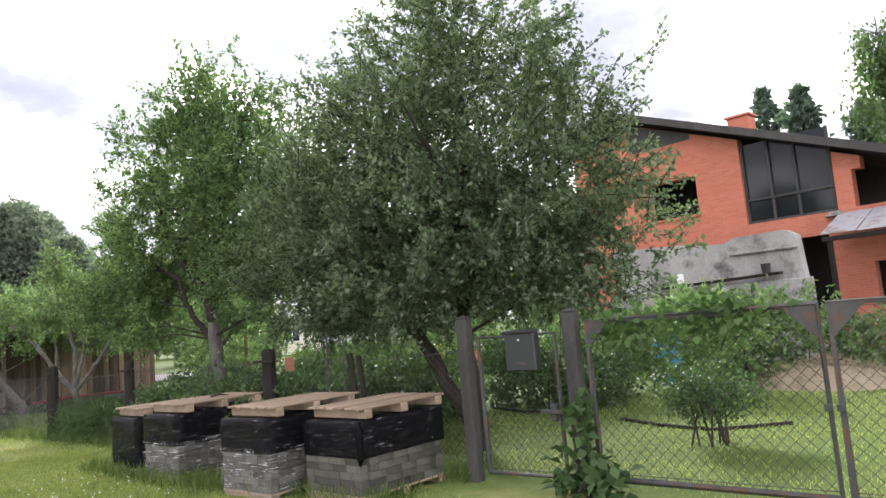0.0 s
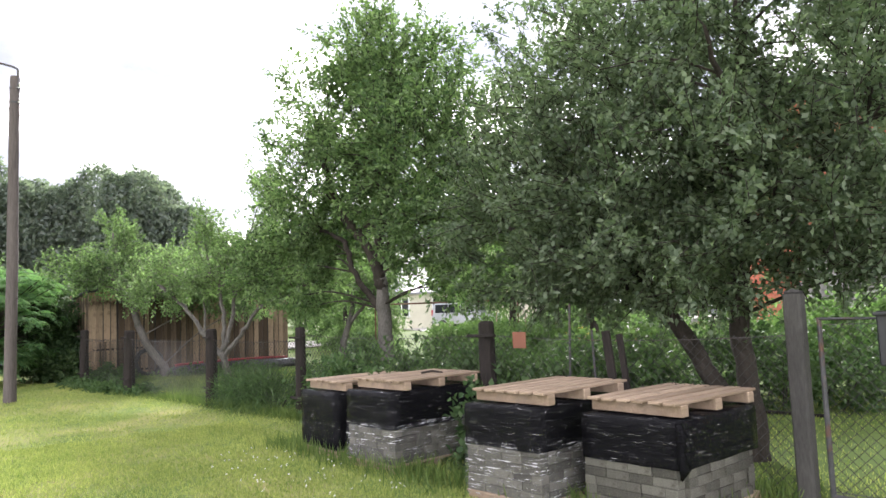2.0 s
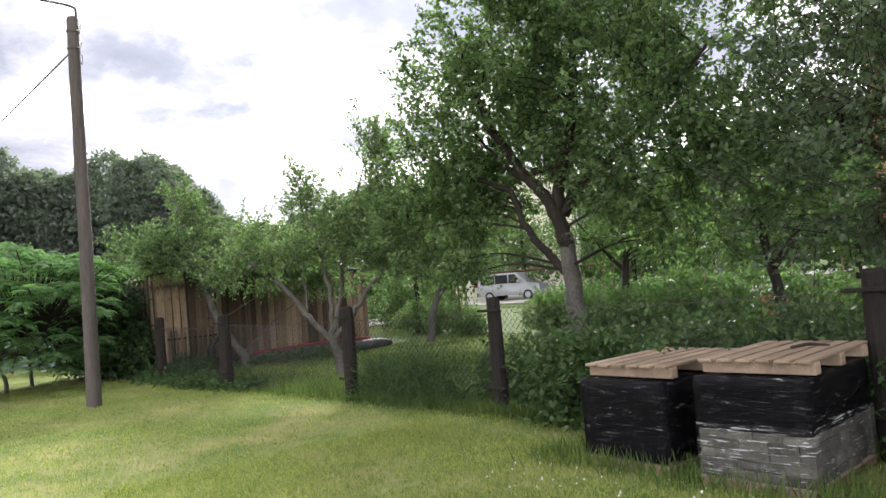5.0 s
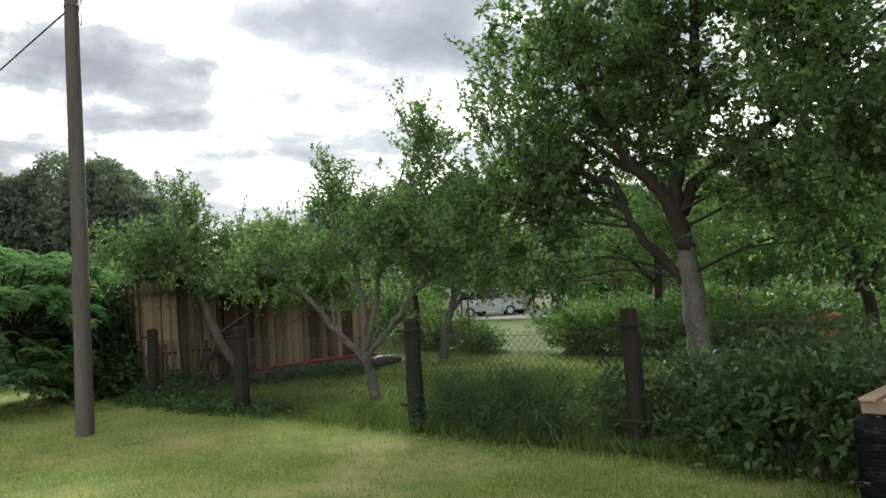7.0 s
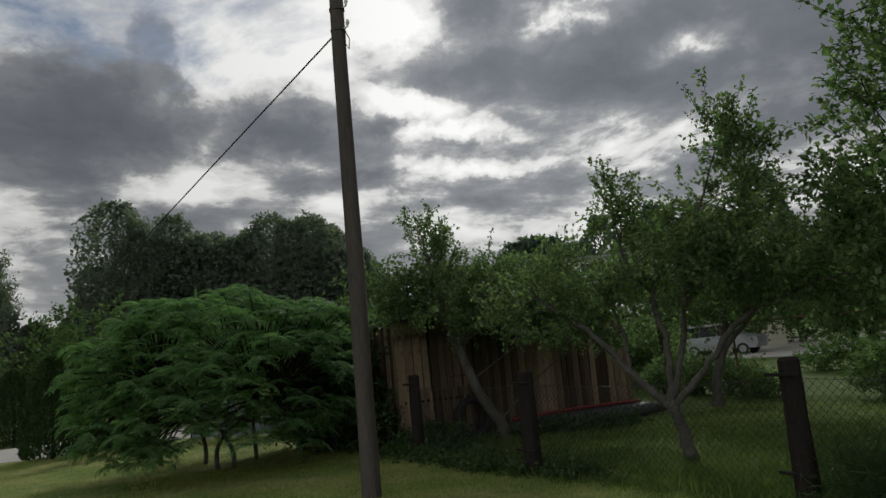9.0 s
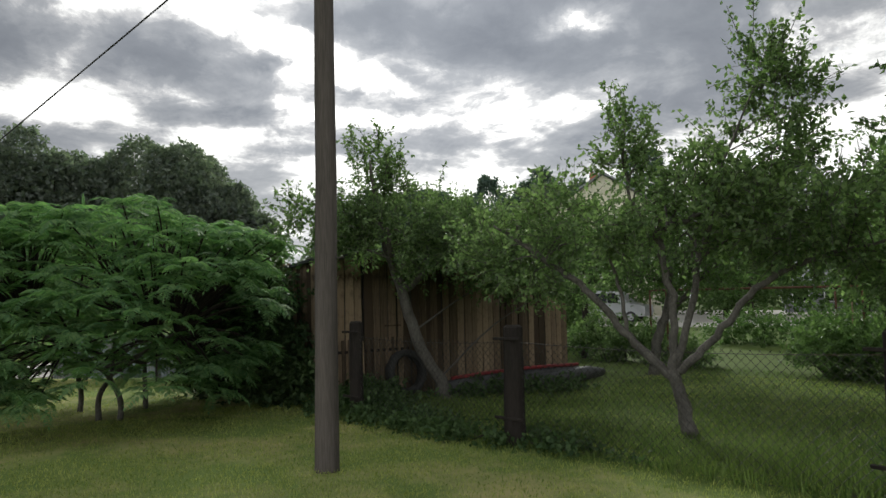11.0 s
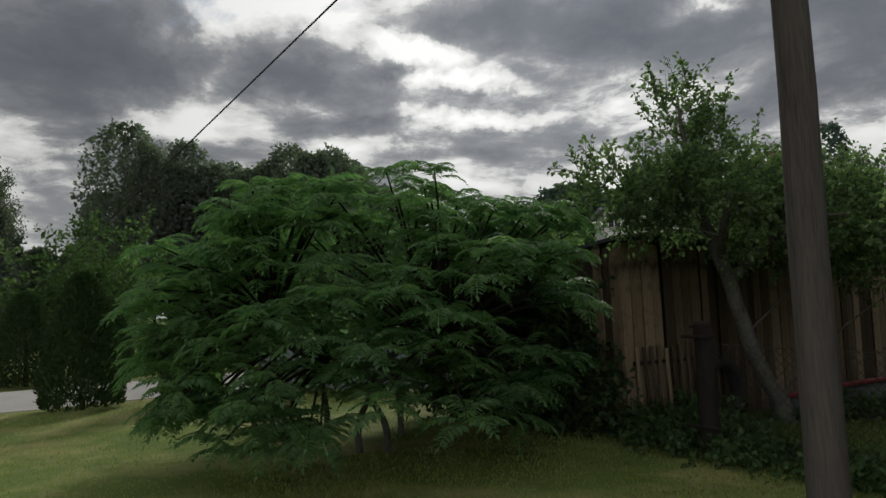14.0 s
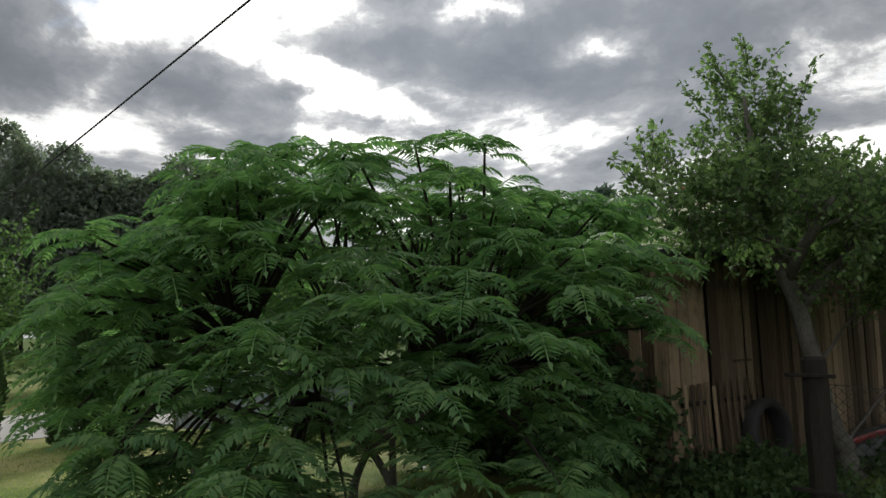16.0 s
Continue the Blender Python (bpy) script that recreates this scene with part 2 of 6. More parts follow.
def brick_material(name):
    m = bpy.data.materials.new(name)
    m.use_nodes = True
    t = m.node_tree
    p = t.nodes["Principled BSDF"]
    p.inputs["Roughness"].default_value = 0.85
    coord = t.nodes.new("ShaderNodeTexCoord").outputs["Object"]
    split = t.nodes.new("ShaderNodeSeparateXYZ")
    wire(t, coord, split.inputs[0])
    comb = t.nodes.new("ShaderNodeCombineXYZ")
    wire(t, maths(t, "ADD", split.outputs[0], split.outputs[1]), comb.inputs[0])
    wire(t, split.outputs[2], comb.inputs[1])
    br = t.nodes.new("ShaderNodeTexBrick")
    br.inputs["Scale"].default_value = 1.0
    br.inputs["Brick Width"].default_value, br.inputs["Row Height"].default_value = 0.26, 0.075
    br.inputs["Mortar Size"].default_value = 0.007
    br.inputs["Color1"].default_value = (0.42, 0.115, 0.06, 1)
    br.inputs["Color2"].default_value = (0.50, 0.15, 0.085, 1)
    br.inputs["Mortar"].default_value = (0.40, 0.20, 0.15, 1)
    wire(t, comb.outputs[0], br.inputs["Vector"])
    n = node(t, "ShaderNodeTexNoise", Scale=0.8, Detail=7.0, Roughness=0.7)
    wire(t, coord, n.inputs["Vector"])
    wire(t, mixed(t, ramp(t, n.outputs["Fac"], (0.35, 0.0), (0.75, 0.45)), br.outputs["Color"], (0.30, 0.10, 0.07)), p.inputs["Base Color"])
    b = node(t, "ShaderNodeBump", Strength=0.5, Distance=0.01)
    wire(t, br.outputs["Fac"], b.inputs["Height"])
    b.invert = True
    wire(t, b.outputs[0], p.inputs["Normal"])
    return m


def glass_material(name, tint=(0.012, 0.014, 0.016), rough=0.08):
    m = bpy.data.materials.new(name)
    m.use_nodes = True
    p = m.node_tree.nodes["Principled BSDF"]
    p.inputs["Base Color"].default_value, p.inputs["Roughness"].default_value = (*tint, 1), rough
    p.inputs["Specular IOR Level"].default_value = 0.25
    return m


LAWN = grass_material()
BLADE = leaf_material("grass_blade", (0.10, 0.155, 0.042), (0.36, 0.365, 0.125), 0.42, 0.5)
DARK_LEAF = leaf_material("dark_apple_leaf", (0.042, 0.066, 0.038), (0.168, 0.208, 0.138), 0.45)
APPLE_LEAF = leaf_material("apple_leaf", (0.06, 0.10, 0.046), (0.205, 0.275, 0.132), 0.52)
LIGHT_LEAF = leaf_material("fresh_leaf", (0.048, 0.095, 0.032), (0.149, 0.215, 0.091), 0.45)
SUMAC_LEAF = leaf_material("sumac_leaf", (0.085, 0.172, 0.082), (0.215, 0.325, 0.145), 0.5, 0.6)
WEED_LEAF = leaf_material("weed_leaf", (0.03, 0.062, 0.024), (0.09, 0.14, 0.056), 0.32)
HEDGE_LEAF = leaf_material("thuja_scale", (0.028, 0.056, 0.024), (0.068, 0.105, 0.04), 0.2, 0.6)
# distant leaves: aerial haze put into the colour, paler and greyer
HAZED_LEAF = leaf_material("hazed_wood_leaf", (0.12, 0.145, 0.135), (0.185, 0.205, 0.175), 0.5, 0.7)
BIRCH_LEAF = leaf_material("birch_leaf", (0.058, 0.100, 0.037), (0.115, 0.170, 0.073), 0.35, 0.5)
# distant needles, with the haze put in as a pale bluish green
HAZED_PINE = leaf_material("hazed_pine_needle", (0.067, 0.100, 0.091), (0.125, 0.165, 0.140), 0.4, 0.7)
LONG_GRASS = leaf_material("long_grass", (0.04, 0.075, 0.02), (0.14, 0.185, 0.055), 0.35, 0.6)
HAY = material("dry_grass", (0.20, 0.165, 0.11), (0.33, 0.28, 0.19), 2.0, 0.95, 0.6, 60.0, spec=0.1)
BARK = material("apple_bark", (0.012, 0.010, 0.008), (0.055, 0.046, 0.037), 6.0, 0.95, 1.0, 45.0, 0.5, stretch=(1, 1, 0.4), spec=0.2)
PALE_BARK = material("lichen_bark", (0.040, 0.037, 0.032), (0.165, 0.154, 0.136), 5.0, 0.95, 1.0, 40.0, 0.5, stretch=(1, 1, 0.5), spec=0.2)
POST_WOOD = material("weathered_post", (0.009, 0.008, 0.0072), (0.034, 0.028, 0.024), 7.0, 0.95, 0.9, 60.0, 0.45, stretch=(1, 1, 0.15), spec=0.2)
GREY_POST = material("grey_gate_post", (0.026, 0.025, 0.023), (0.078, 0.075, 0.068), 6.0, 0.9, 0.8, 60.0, 0.45, stretch=(1, 1, 0.2), spec=0.2)
POLE_WOOD = material("grey_pole", (0.030, 0.026, 0.024), (0.135, 0.116, 0.104), 5.0, 0.9, 0.7, 70.0, 0.5, stretch=(1, 1, 0.06), spec=0.25)
SHED_WOOD = material("shed_board", (0.058, 0.042, 0.028), (0.275, 0.205, 0.135), 3.0, 0.9, 0.7, 45.0, 0.4, stretch=(1, 1, 0.08), piece=0.5, spec=0.2, stain=((0.05, 0.035, 0.025), 1.6))
NEW_WOOD = material("pallet_wood", (0.19, 0.138, 0.092), (0.365, 0.275, 0.195), 4.0, 0.8, 0.5, 50.0, 0.4, stretch=(1, 0.08, 1), piece=0.35, spec=0.3, stain=((0.2, 0.15, 0.11), 3.0))
PAVER = material("concrete_paver", (0.04, 0.039, 0.032), (0.125, 0.121, 0.10), 9.0, 0.9, 0.6, 90.0, 0.6, piece=0.35, spec=0.2, stain=((0.05, 0.044, 0.036), 5.0))
BLACK_WRAP = material("black_wrap", (0.002, 0.002, 0.0025), (0.005, 0.005, 0.006), 5.0, 0.13, 1.0, 16.0, 0.7, stretch=(0.45, 0.45, 4.5), spec=0.06)
FILM = film_material("clear_film", 0.8, 0.535, 0.4)
THIN_FILM = film_material("thin_film", 0.5, 0.60, 0.1)
BRICK = brick_material("red_brick")
CONCRETE = material("stained_concrete", (0.16, 0.15, 0.14), (0.42, 0.41, 0.39), 1.2, 0.92, 0.6, 25.0, 0.35, spec=0.25, stretch=(1, 1, 0.45), stain=((0.10, 0.095, 0.09), 1.1))
# dark trim, and the painted dark of unlit insides behind openings and gaps
DARK_TRIM_UNLIT = material("dark_trim_unlit_inside", (0.018, 0.016, 0.015), (0.055, 0.05, 0.046), 3.0, 0.7, 0.4, 30.0, stretch=(1, 1, 0.2))
ROOF_FELT = material("dark_roof_felt", (0.02, 0.022, 0.025), (0.055, 0.058, 0.062), 2.0, 0.85, 0.4, 30.0)
TIN = material("weathered_tin", (0.32, 0.33, 0.35), (0.56, 0.57, 0.60), 2.5, 0.5, 0.15, 30.0, metal=0.35, stain=((0.25, 0.17, 0.12), 2.5))
STEEL = material("grey_painted_steel", (0.03, 0.031, 0.032), (0.08, 0.08, 0.08), 8.0, 0.65, 0.3, 50.0, metal=0.3, stain=((0.10, 0.05, 0.03), 6.0))
MESH_WIRE = material("chain_link_wire", (0.02, 0.02, 0.019), (0.055, 0.053, 0.05), 6.0, 0.6, 0.0, 30.0, metal=0.4)
RUST = material("rusty_pipe", (0.06, 0.03, 0.02), (0.20, 0.10, 0.06), 9.0, 0.85, 0.4, 60.0)
MAILBOX = material("black_enamel", (0.01, 0.011, 0.013), (0.02, 0.022, 0.025), 5.0, 0.4, 0.1, 60.0)
RUBBER = material("tyre_rubber", (0.012, 0.012, 0.012), (0.03, 0.03, 0.03), 6.0, 0.8, 0.4, 40.0)
RED_HULL = material("faded_red_hull", (0.17, 0.014, 0.018), (0.28, 0.03, 0.034), 2.5, 0.45, 0.1, 40.0, stain=((0.12, 0.02, 0.02), 3.0))
TARP = material("grey_tarpaulin", (0.02, 0.021, 0.023), (0.065, 0.068, 0.072), 3.0, 0.6, 0.6, 12.0)
CORRUGATED = material("blue_grey_sheet", (0.15, 0.19, 0.20), (0.27, 0.32, 0.33), 2.0, 0.55, 0.1, 40.0, stain=((0.2, 0.2, 0.19), 2.0))
GRAVEL = material("pale_gravel", (0.33, 0.315, 0.29), (0.52, 0.50, 0.47), 0.8, 0.95, 0.5, 30.0, 0.5, spec=0.2)
PLASTER = material("cream_plaster", (0.52, 0.50, 0.38), (0.68, 0.66, 0.52), 0.8, 0.9, 0.15, 30.0)
WHITE_WALL = material("white_render", (0.58, 0.57, 0.54), (0.74, 0.73, 0.70), 0.8, 0.85, 0.15, 30.0)
ROOF_GREY = material("grey_sheet_roof", (0.16, 0.17, 0.18), (0.30, 0.31, 0.33), 0.6, 0.6, 0.2, 12.0)
WHITE_PAINT = material("white_paint", (0.66, 0.66, 0.65), (0.80, 0.80, 0.79), 5.0, 0.5, 0.05, 40.0)
SILVER = material("silver_car_paint", (0.38, 0.39, 0.41), (0.42, 0.43, 0.45), 3.0, 0.3, 0.0, 30.0, metal=0.6)
GLASS = glass_material("dark_glass")
LAMP_RED = material("red_lens", (0.35, 0.02, 0.02), (0.42, 0.03, 0.03), 5.0, 0.25)
ORANGE = material("orange_plastic", (0.14, 0.05, 0.025), (0.19, 0.066, 0.037), 5.0, 0.6, 0.1, 30.0)
PETAL = material("yellow_petal", (0.6, 0.5, 0.08), (0.75, 0.65, 0.2), 5.0, 0.7, island=0.3)
WHITE_PETAL = material("white_petal", (0.62, 0.6, 0.58), (0.78, 0.76, 0.75), 5.0, 0.7, island=0.3)
TERRACOTTA = material("terracotta", (0.33, 0.12, 0.06), (0.45, 0.18, 0.1), 5.0, 0.85, 0.2, 40.0)
BLUE = material("blue_plastic", (0.03, 0.22, 0.50), (0.05, 0.30, 0.60), 5.0, 0.45)


# ---- mesh helpers ----
class Geo:
    """Collects the points and faces of one mesh."""

    def __init__(self):
        self.v, self.f = [], []

    def add(self, verts, faces):
        k = len(self.v)
        self.v += [tuple(p) for p in verts]
        self.f += [tuple(i + k for i in q) for q in faces]
        return self

    def box(self, lo, hi, m=None, cut=0.0):
        """A box with its upright and level edges cut off by cut."""
        bm = bmesh.new()
        bmesh.ops.create_cube(bm, size=1.0)
        size, mid = [b - a for a, b in zip(lo, hi)], [(a + b) / 2 for a, b in zip(lo, hi)]
        bmesh.ops.transform(bm, matrix=Matrix.LocRotScale(mid, None, size), verts=bm.verts)
        if cut:
            bmesh.ops.bevel(bm, geom=bm.edges[:], offset=min(cut, min(size) * 0.3), segments=1, affect="EDGES")
        if m is not None:
            bmesh.ops.transform(bm, matrix=m, verts=bm.verts)
        bm.verts.index_update()
        self.add([v.co[:] for v in bm.verts], [[v.index for v in f.verts] for f in bm.faces])
        bm.free()
        return self

    def tube(self, pts, radii, sides=8, cap=True, wob=0.0, rng=None):
        pts = [Vector(p) for p in pts]
        if isinstance(radii, (int, float)):
            radii = [radii] * len(pts)
        k, n, side = len(self.v), len(pts), None
        for i, p in enumerate(pts):
            d = (pts[min(i + 1, n - 1)] - pts[max(i - 1, 0)]).normalized()
            if side is None:
                side = d.orthogonal().normalized()
            side = (side - d * side.dot(d)).normalized()
            other = d.cross(side)
            for j in range(sides):
                a = 2 * math.pi * j / sides
                r = radii[i] * (1 + (rng.uniform(-wob, wob) if wob else 0))
                self.v.append(tuple(p + side * (r * math.cos(a)) + other * (r * math.sin(a))))
        for i in range(n - 1):
            for j in range(sides):
                a, b = k + i * sides + j, k + i * sides + (j + 1) % sides
                self.f.append((a, b, b + sides, a + sides))
        if cap:
            self.f.append(tuple(k + j for j in range(sides))[::-1])
            self.f.append(tuple(k + (n - 1) * sides + j for j in range(sides)))
        return self

    def mesh(self, name, mat, smooth=False):
        me = bpy.data.meshes.new(name)
        me.from_pydata(self.v, [], self.f)
        me.materials.append(mat)
        if smooth:
            me.polygons.foreach_set("use_smooth", [True] * len(me.polygons))
        me.update()
        return me


def quads(name, verts, mat):
    """A mesh of loose four-sided leaves from an array of shape (n, 4, 3)."""
    n = len(verts)
    me = bpy.data.meshes.new(name)
    me.vertices.add(4 * n)
    me.vertices.foreach_set("co", np.asarray(verts, np.float32).ravel())
    me.loops.add(4 * n)
    me.loops.foreach_set("vertex_index", np.arange(4 * n, dtype=np.int32))
    me.polygons.add(n)
    me.polygons.foreach_set("loop_start", np.arange(0, 4 * n, 4, dtype=np.int32))
    me.polygons.foreach_set("loop_total", np.full(n, 4, np.int32))
    me.materials.append(mat)
    me.update(calc_edges=True)
    return me


def part(name, geo, mat, parent, label="", smooth=False, m=None):
    """One mesh object under a thing or a part."""
    me = geo if isinstance(geo, bpy.types.Mesh) else geo.mesh(name, mat, smooth)
    ob = new(name, me)
    ob.parent = parent
    if m is not None:
        ob.matrix_basis = m
    return tagged(ob, label)


def thing(name, m, label, category, group="", kind=""):
    ob = new(name)
    ob.empty_display_size = 0.2
    ob.matrix_basis = m
    return tagged(ob, label, category, group, kind)


def ground_z(x, y):
    def step(v):
        v = min(max(v, 0.0), 1.0)
        return v * v * (3 - 2 * v)
    return 0.3 * step((y - 14) / 13) * step((-19 - x) / 9)


def unit(v):
    return v / np.maximum(np.linalg.norm(v, axis=-1, keepdims=True), 1e-9)


def leaf_quads(rng, places, dirs, length, width, fold=0.25):
    """Pointed leaves: base, side, tip, side. places: their bases; dirs: the way they point."""
    n = len(places)
    dirs = unit(dirs)
    side = unit(np.cross(dirs, rng.normal(size=(n, 3)) * 0.6 + np.array([0, 0, 1.0])))
    up = np.cross(side, dirs)
    ln = (length * rng.uniform(0.7, 1.25, n))[:, None]
    wd = (width * rng.uniform(0.75, 1.2, n))[:, None]
    mid = places + dirs * ln * 0.45 + up * wd * fold
    out = np.empty((n, 4, 3))
    out[:, 0], out[:, 2] = places, places + dirs * ln
    out[:, 1], out[:, 3] = mid - side * wd * 0.5, mid + side * wd * 0.5
    return out


def twig_points(rng, blobs, count, gaps=0.0, shell=0.45, grain=1.5):
    """Starts and outward ways of twigs in a crown of ellipsoids, with holes where the noise is low."""
    blobs = np.array(blobs, float)
    weight = (blobs[:, 3] * blobs[:, 4] * blobs[:, 5]) ** 0.75
    n = count * 6
    b = blobs[rng.choice(len(blobs), n, p=weight / weight.sum())]
    d = unit(rng.normal(size=(n, 3)))
    r = rng.uniform(size=n) ** shell
    r *= np.array([1 + 0.22 * noise.noise(Vector(q)) for q in d * 2.3 + b[:, :3]])
    p = b[:, :3] + d * r[:, None] * b[:, 3:6]
    hole = np.array([noise.noise(Vector(q)) for q in p * grain]) < gaps
    good = np.where((p[:, 2] > 0.03) & ~hole)[0][:count]
    ways = d[good] * 0.8 + rng.normal(size=(len(good), 3)) * 0.5 + np.array([0, 0, 0.25])
    return p[good], unit(ways)


def smooth_line(pts, steps=5):
    """A flowing line with its radius through points of x, y, z, r."""
    p = np.array(pts, float)
    if len(p) < 3:
        return np.array([p[0] + (p[-1] - p[0]) * k / steps for k in range(steps + 1)])
    q = np.vstack([2 * p[0] - p[1], p, 2 * p[-1] - p[-2]])
    out = []
    for i in range(1, len(q) - 2):
        for k in range(steps):
            t = k / steps
            a, b, c, d = q[i - 1], q[i], q[i + 1], q[i + 2]
            out.append(0.5 * (2 * b + (c - a) * t + (2 * a - 5 * b + 4 * c - d) * t * t + (3 * b - a - 3 * c + d) * t ** 3))
    out.append(p[-1])
    return np.array(out)


def tree(name, label, base, limbs, blobs, twigs, leaf, bark, seed, size=(0.075, 0.045), per=14, twig=0.42, gaps=-0.12,
         branches=40, sprouts=0, category="tree", droop=0.0, group="", lower=None, girth=1.0):
    """A trunk with limbs, branches and twigs, and a crown of single leaves along the twigs."""
    rng = np.random.default_rng(seed)
    rnd = random.Random(seed)
    root = thing(name, pose(*base), label, category, group)
    wood = Geo()
    nodes = []
    for i, limb in enumerate(limbs):
        line = smooth_line(limb)
        line[:, 3] *= girth
        line[1:-1, :3] += rng.normal(size=(len(line) - 2, 3)) * 0.012
        piece = wood
        if lower and i < lower[1]:
            piece = Geo()
        piece.tube(line[:, :3], [max(r, 0.008) for r in line[:, 3]], 9, True, 0.07, rnd)
        if piece is not wood:
            part("lower_trunk", piece, lower[0], root, "pale lichen-grey lower trunk", smooth=True)
        if piece is wood:
            nodes += [row for row in line[2:]]
    nodes = np.array(nodes)
    starts, ways = twig_points(rng, blobs, twigs, gaps)
    reach = np.array([np.linalg.norm(nodes[:, :3] - q, axis=1).min() for q in starts])
    near = np.where(reach < max(1.25, np.quantile(reach, 0.3)))[0]
    picks = rng.choice(near, min(branches, len(near)), replace=False)
    for i in picks:
        tip = starts[i]
        cost = np.linalg.norm(nodes[:, :3] - tip, axis=1) + np.maximum(nodes[:, 2] - tip[2] + 0.2, 0) * 1.5
        a = nodes[np.argmin(cost)]
        mid = (a[:3] + tip) / 2 + np.array([rnd.uniform(-0.15, 0.15), rnd.uniform(-0.15, 0.15), 0.12])
        r = min(a[3] * 0.5, 0.022)
        wood.tube(smooth_line([(*a[:3], r), (*mid, r * 0.7), (*tip, 0.006)], 4)[:, :3], list(np.linspace(r, 0.006, 9)), 5, False)
    if sprouts:
        top = np.argsort(starts[:, 2])[-max(sprouts * 5, 10):]
        for i in rng.choice(top, sprouts, replace=False):
            lean = rng.normal(size=2) * 0.1
            for k in range(rng.integers(1, 4)):
                starts = np.vstack([starts, starts[i] + np.array([lean[0] * k, lean[1] * k, 0.24 * k])])
                ways = np.vstack([ways, unit(np.array([lean[0] * 4 + rng.normal() * 0.06, lean[1] * 4 + rng.normal() * 0.06, 1.0]))])
    ways = unit(ways - np.array([0, 0, droop]))
    ends = starts + ways * (twig * rng.uniform(0.6, 1.3, len(starts)))[:, None]
    for a, b in zip(starts, ends):
        wood.tube([a, b], [0.006, 0.003], 3, False)
    part("trunk", wood, bark, root, smooth=True)
    k = np.repeat(np.arange(len(starts)), per)
    s = rng.uniform(0.0, 1.05, len(k))[:, None]
    places = starts[k] * (1 - s) + ends[k] * s + rng.normal(size=(len(k), 3)) * 0.03
    dirs = ways[k] * 0.5 + rng.normal(size=(len(k), 3)) * 0.75 + np.array([0, 0, -0.15])
    part("crown", quads("crown", leaf_quads(rng, places, dirs, *size), leaf), None, root)
    return root


def shrub(name, label, base, blobs, twigs, leaf, seed, size=(0.08, 0.05), per=12, twig=0.35, gaps=-0.3, stems=9, category="shrub", kind="", group=""):
    """Stems from the ground and leaves along twigs."""
    rng = np.random.default_rng(seed)
    root = thing(name, pose(*base), label, category, group, kind)
    starts, ways = twig_points(rng, blobs, twigs, gaps, 0.5, 1.8)
    ends = starts + ways * (twig * rng.uniform(0.6, 1.3, len(starts)))[:, None]
    wood = Geo()
    for i in rng.choice(len(starts), min(stems, len(starts)), replace=False):
        tip = starts[i]
        foot = np.array([tip[0] * 0.75 + rng.normal() * 0.08, tip[1] * 0.75 + rng.normal() * 0.08, 0.0])
        mid = foot * 0.45 + tip * 0.55 + np.array([0, 0, 0.1])
        wood.tube([foot, mid, tip], [0.014, 0.010, 0.004], 5, False)
    if stems:
        tagged(part("stems", wood, BARK, root, smooth=True), kind="stuff")
    k = np.repeat(np.arange(len(starts)), per)
    s = rng.uniform(0, 1.05, len(k))[:, None]
    places = starts[k] * (1 - s) + ends[k] * s + rng.normal(size=(len(k), 3)) * 0.035
    places[:, 2] = np.maximum(places[:, 2], 0.03)
    dirs = ways[k] * 0.5 + rng.normal(size=(len(k), 3)) * 0.7 + np.array([0, 0, -0.1])
    part("foliage", quads("foliage", leaf_quads(rng, places, dirs, *size), leaf), None, root)
    return root


# ---- ground ----
def build_ground():
    k = np.linspace(-1, 1, 121)
    grid = np.sinh(k * 6.2) / np.sinh(6.2) * 1800
    xs, ys = grid - 16, grid + 8
    v = [(x, y, ground_z(x, y)) for y in ys for x in xs]
    n = len(xs)
    f = [(j * n + i, j * n + i + 1, (j + 1) * n + i + 1, (j + 1) * n + i) for j in range(n - 1) for i in range(n - 1)]
    g = Geo().add(v, f)
    tagged(new("ground", g.mesh("ground", LAWN, True)), "mown lawn with dry yellowish patches", "lawn", kind="structure")


build_ground()


def sheet(name, label, category, outline, mat, lift=0.015):
    """A flat strip laid on the ground, with a thickness."""
    top = [(x, y, ground_z(x, y) + lift) for x, y in outline]
    low = [(x, y, z - lift - 0.05) for x, y, z in top]
    n = len(top)
    g = Geo().add(top + low, [tuple(range(n))] + [(i, i + n, (i + 1) % n + n, (i + 1) % n) for i in range(n)])
    return tagged(new(name, g.mesh(name, mat)), label, category, kind="structure")


sheet("road", "pale gravel lane beside the thujas", "road", [(-38.3, -60), (-34.2, -60), (-34.4, -2.8), (-34.9, 1), (-35.5, 40), (-39.5, 40), (-38.3, 0)], GRAVEL)
sheet("gravel_yard", "pale gravel yard under the parked van", "yard", [(-34.5, 27.2), (-30, 30), (-27, 36), (-30, 62), (-62, 62), (-60, 36), (-40, 27.2)], GRAVEL, 0.03)


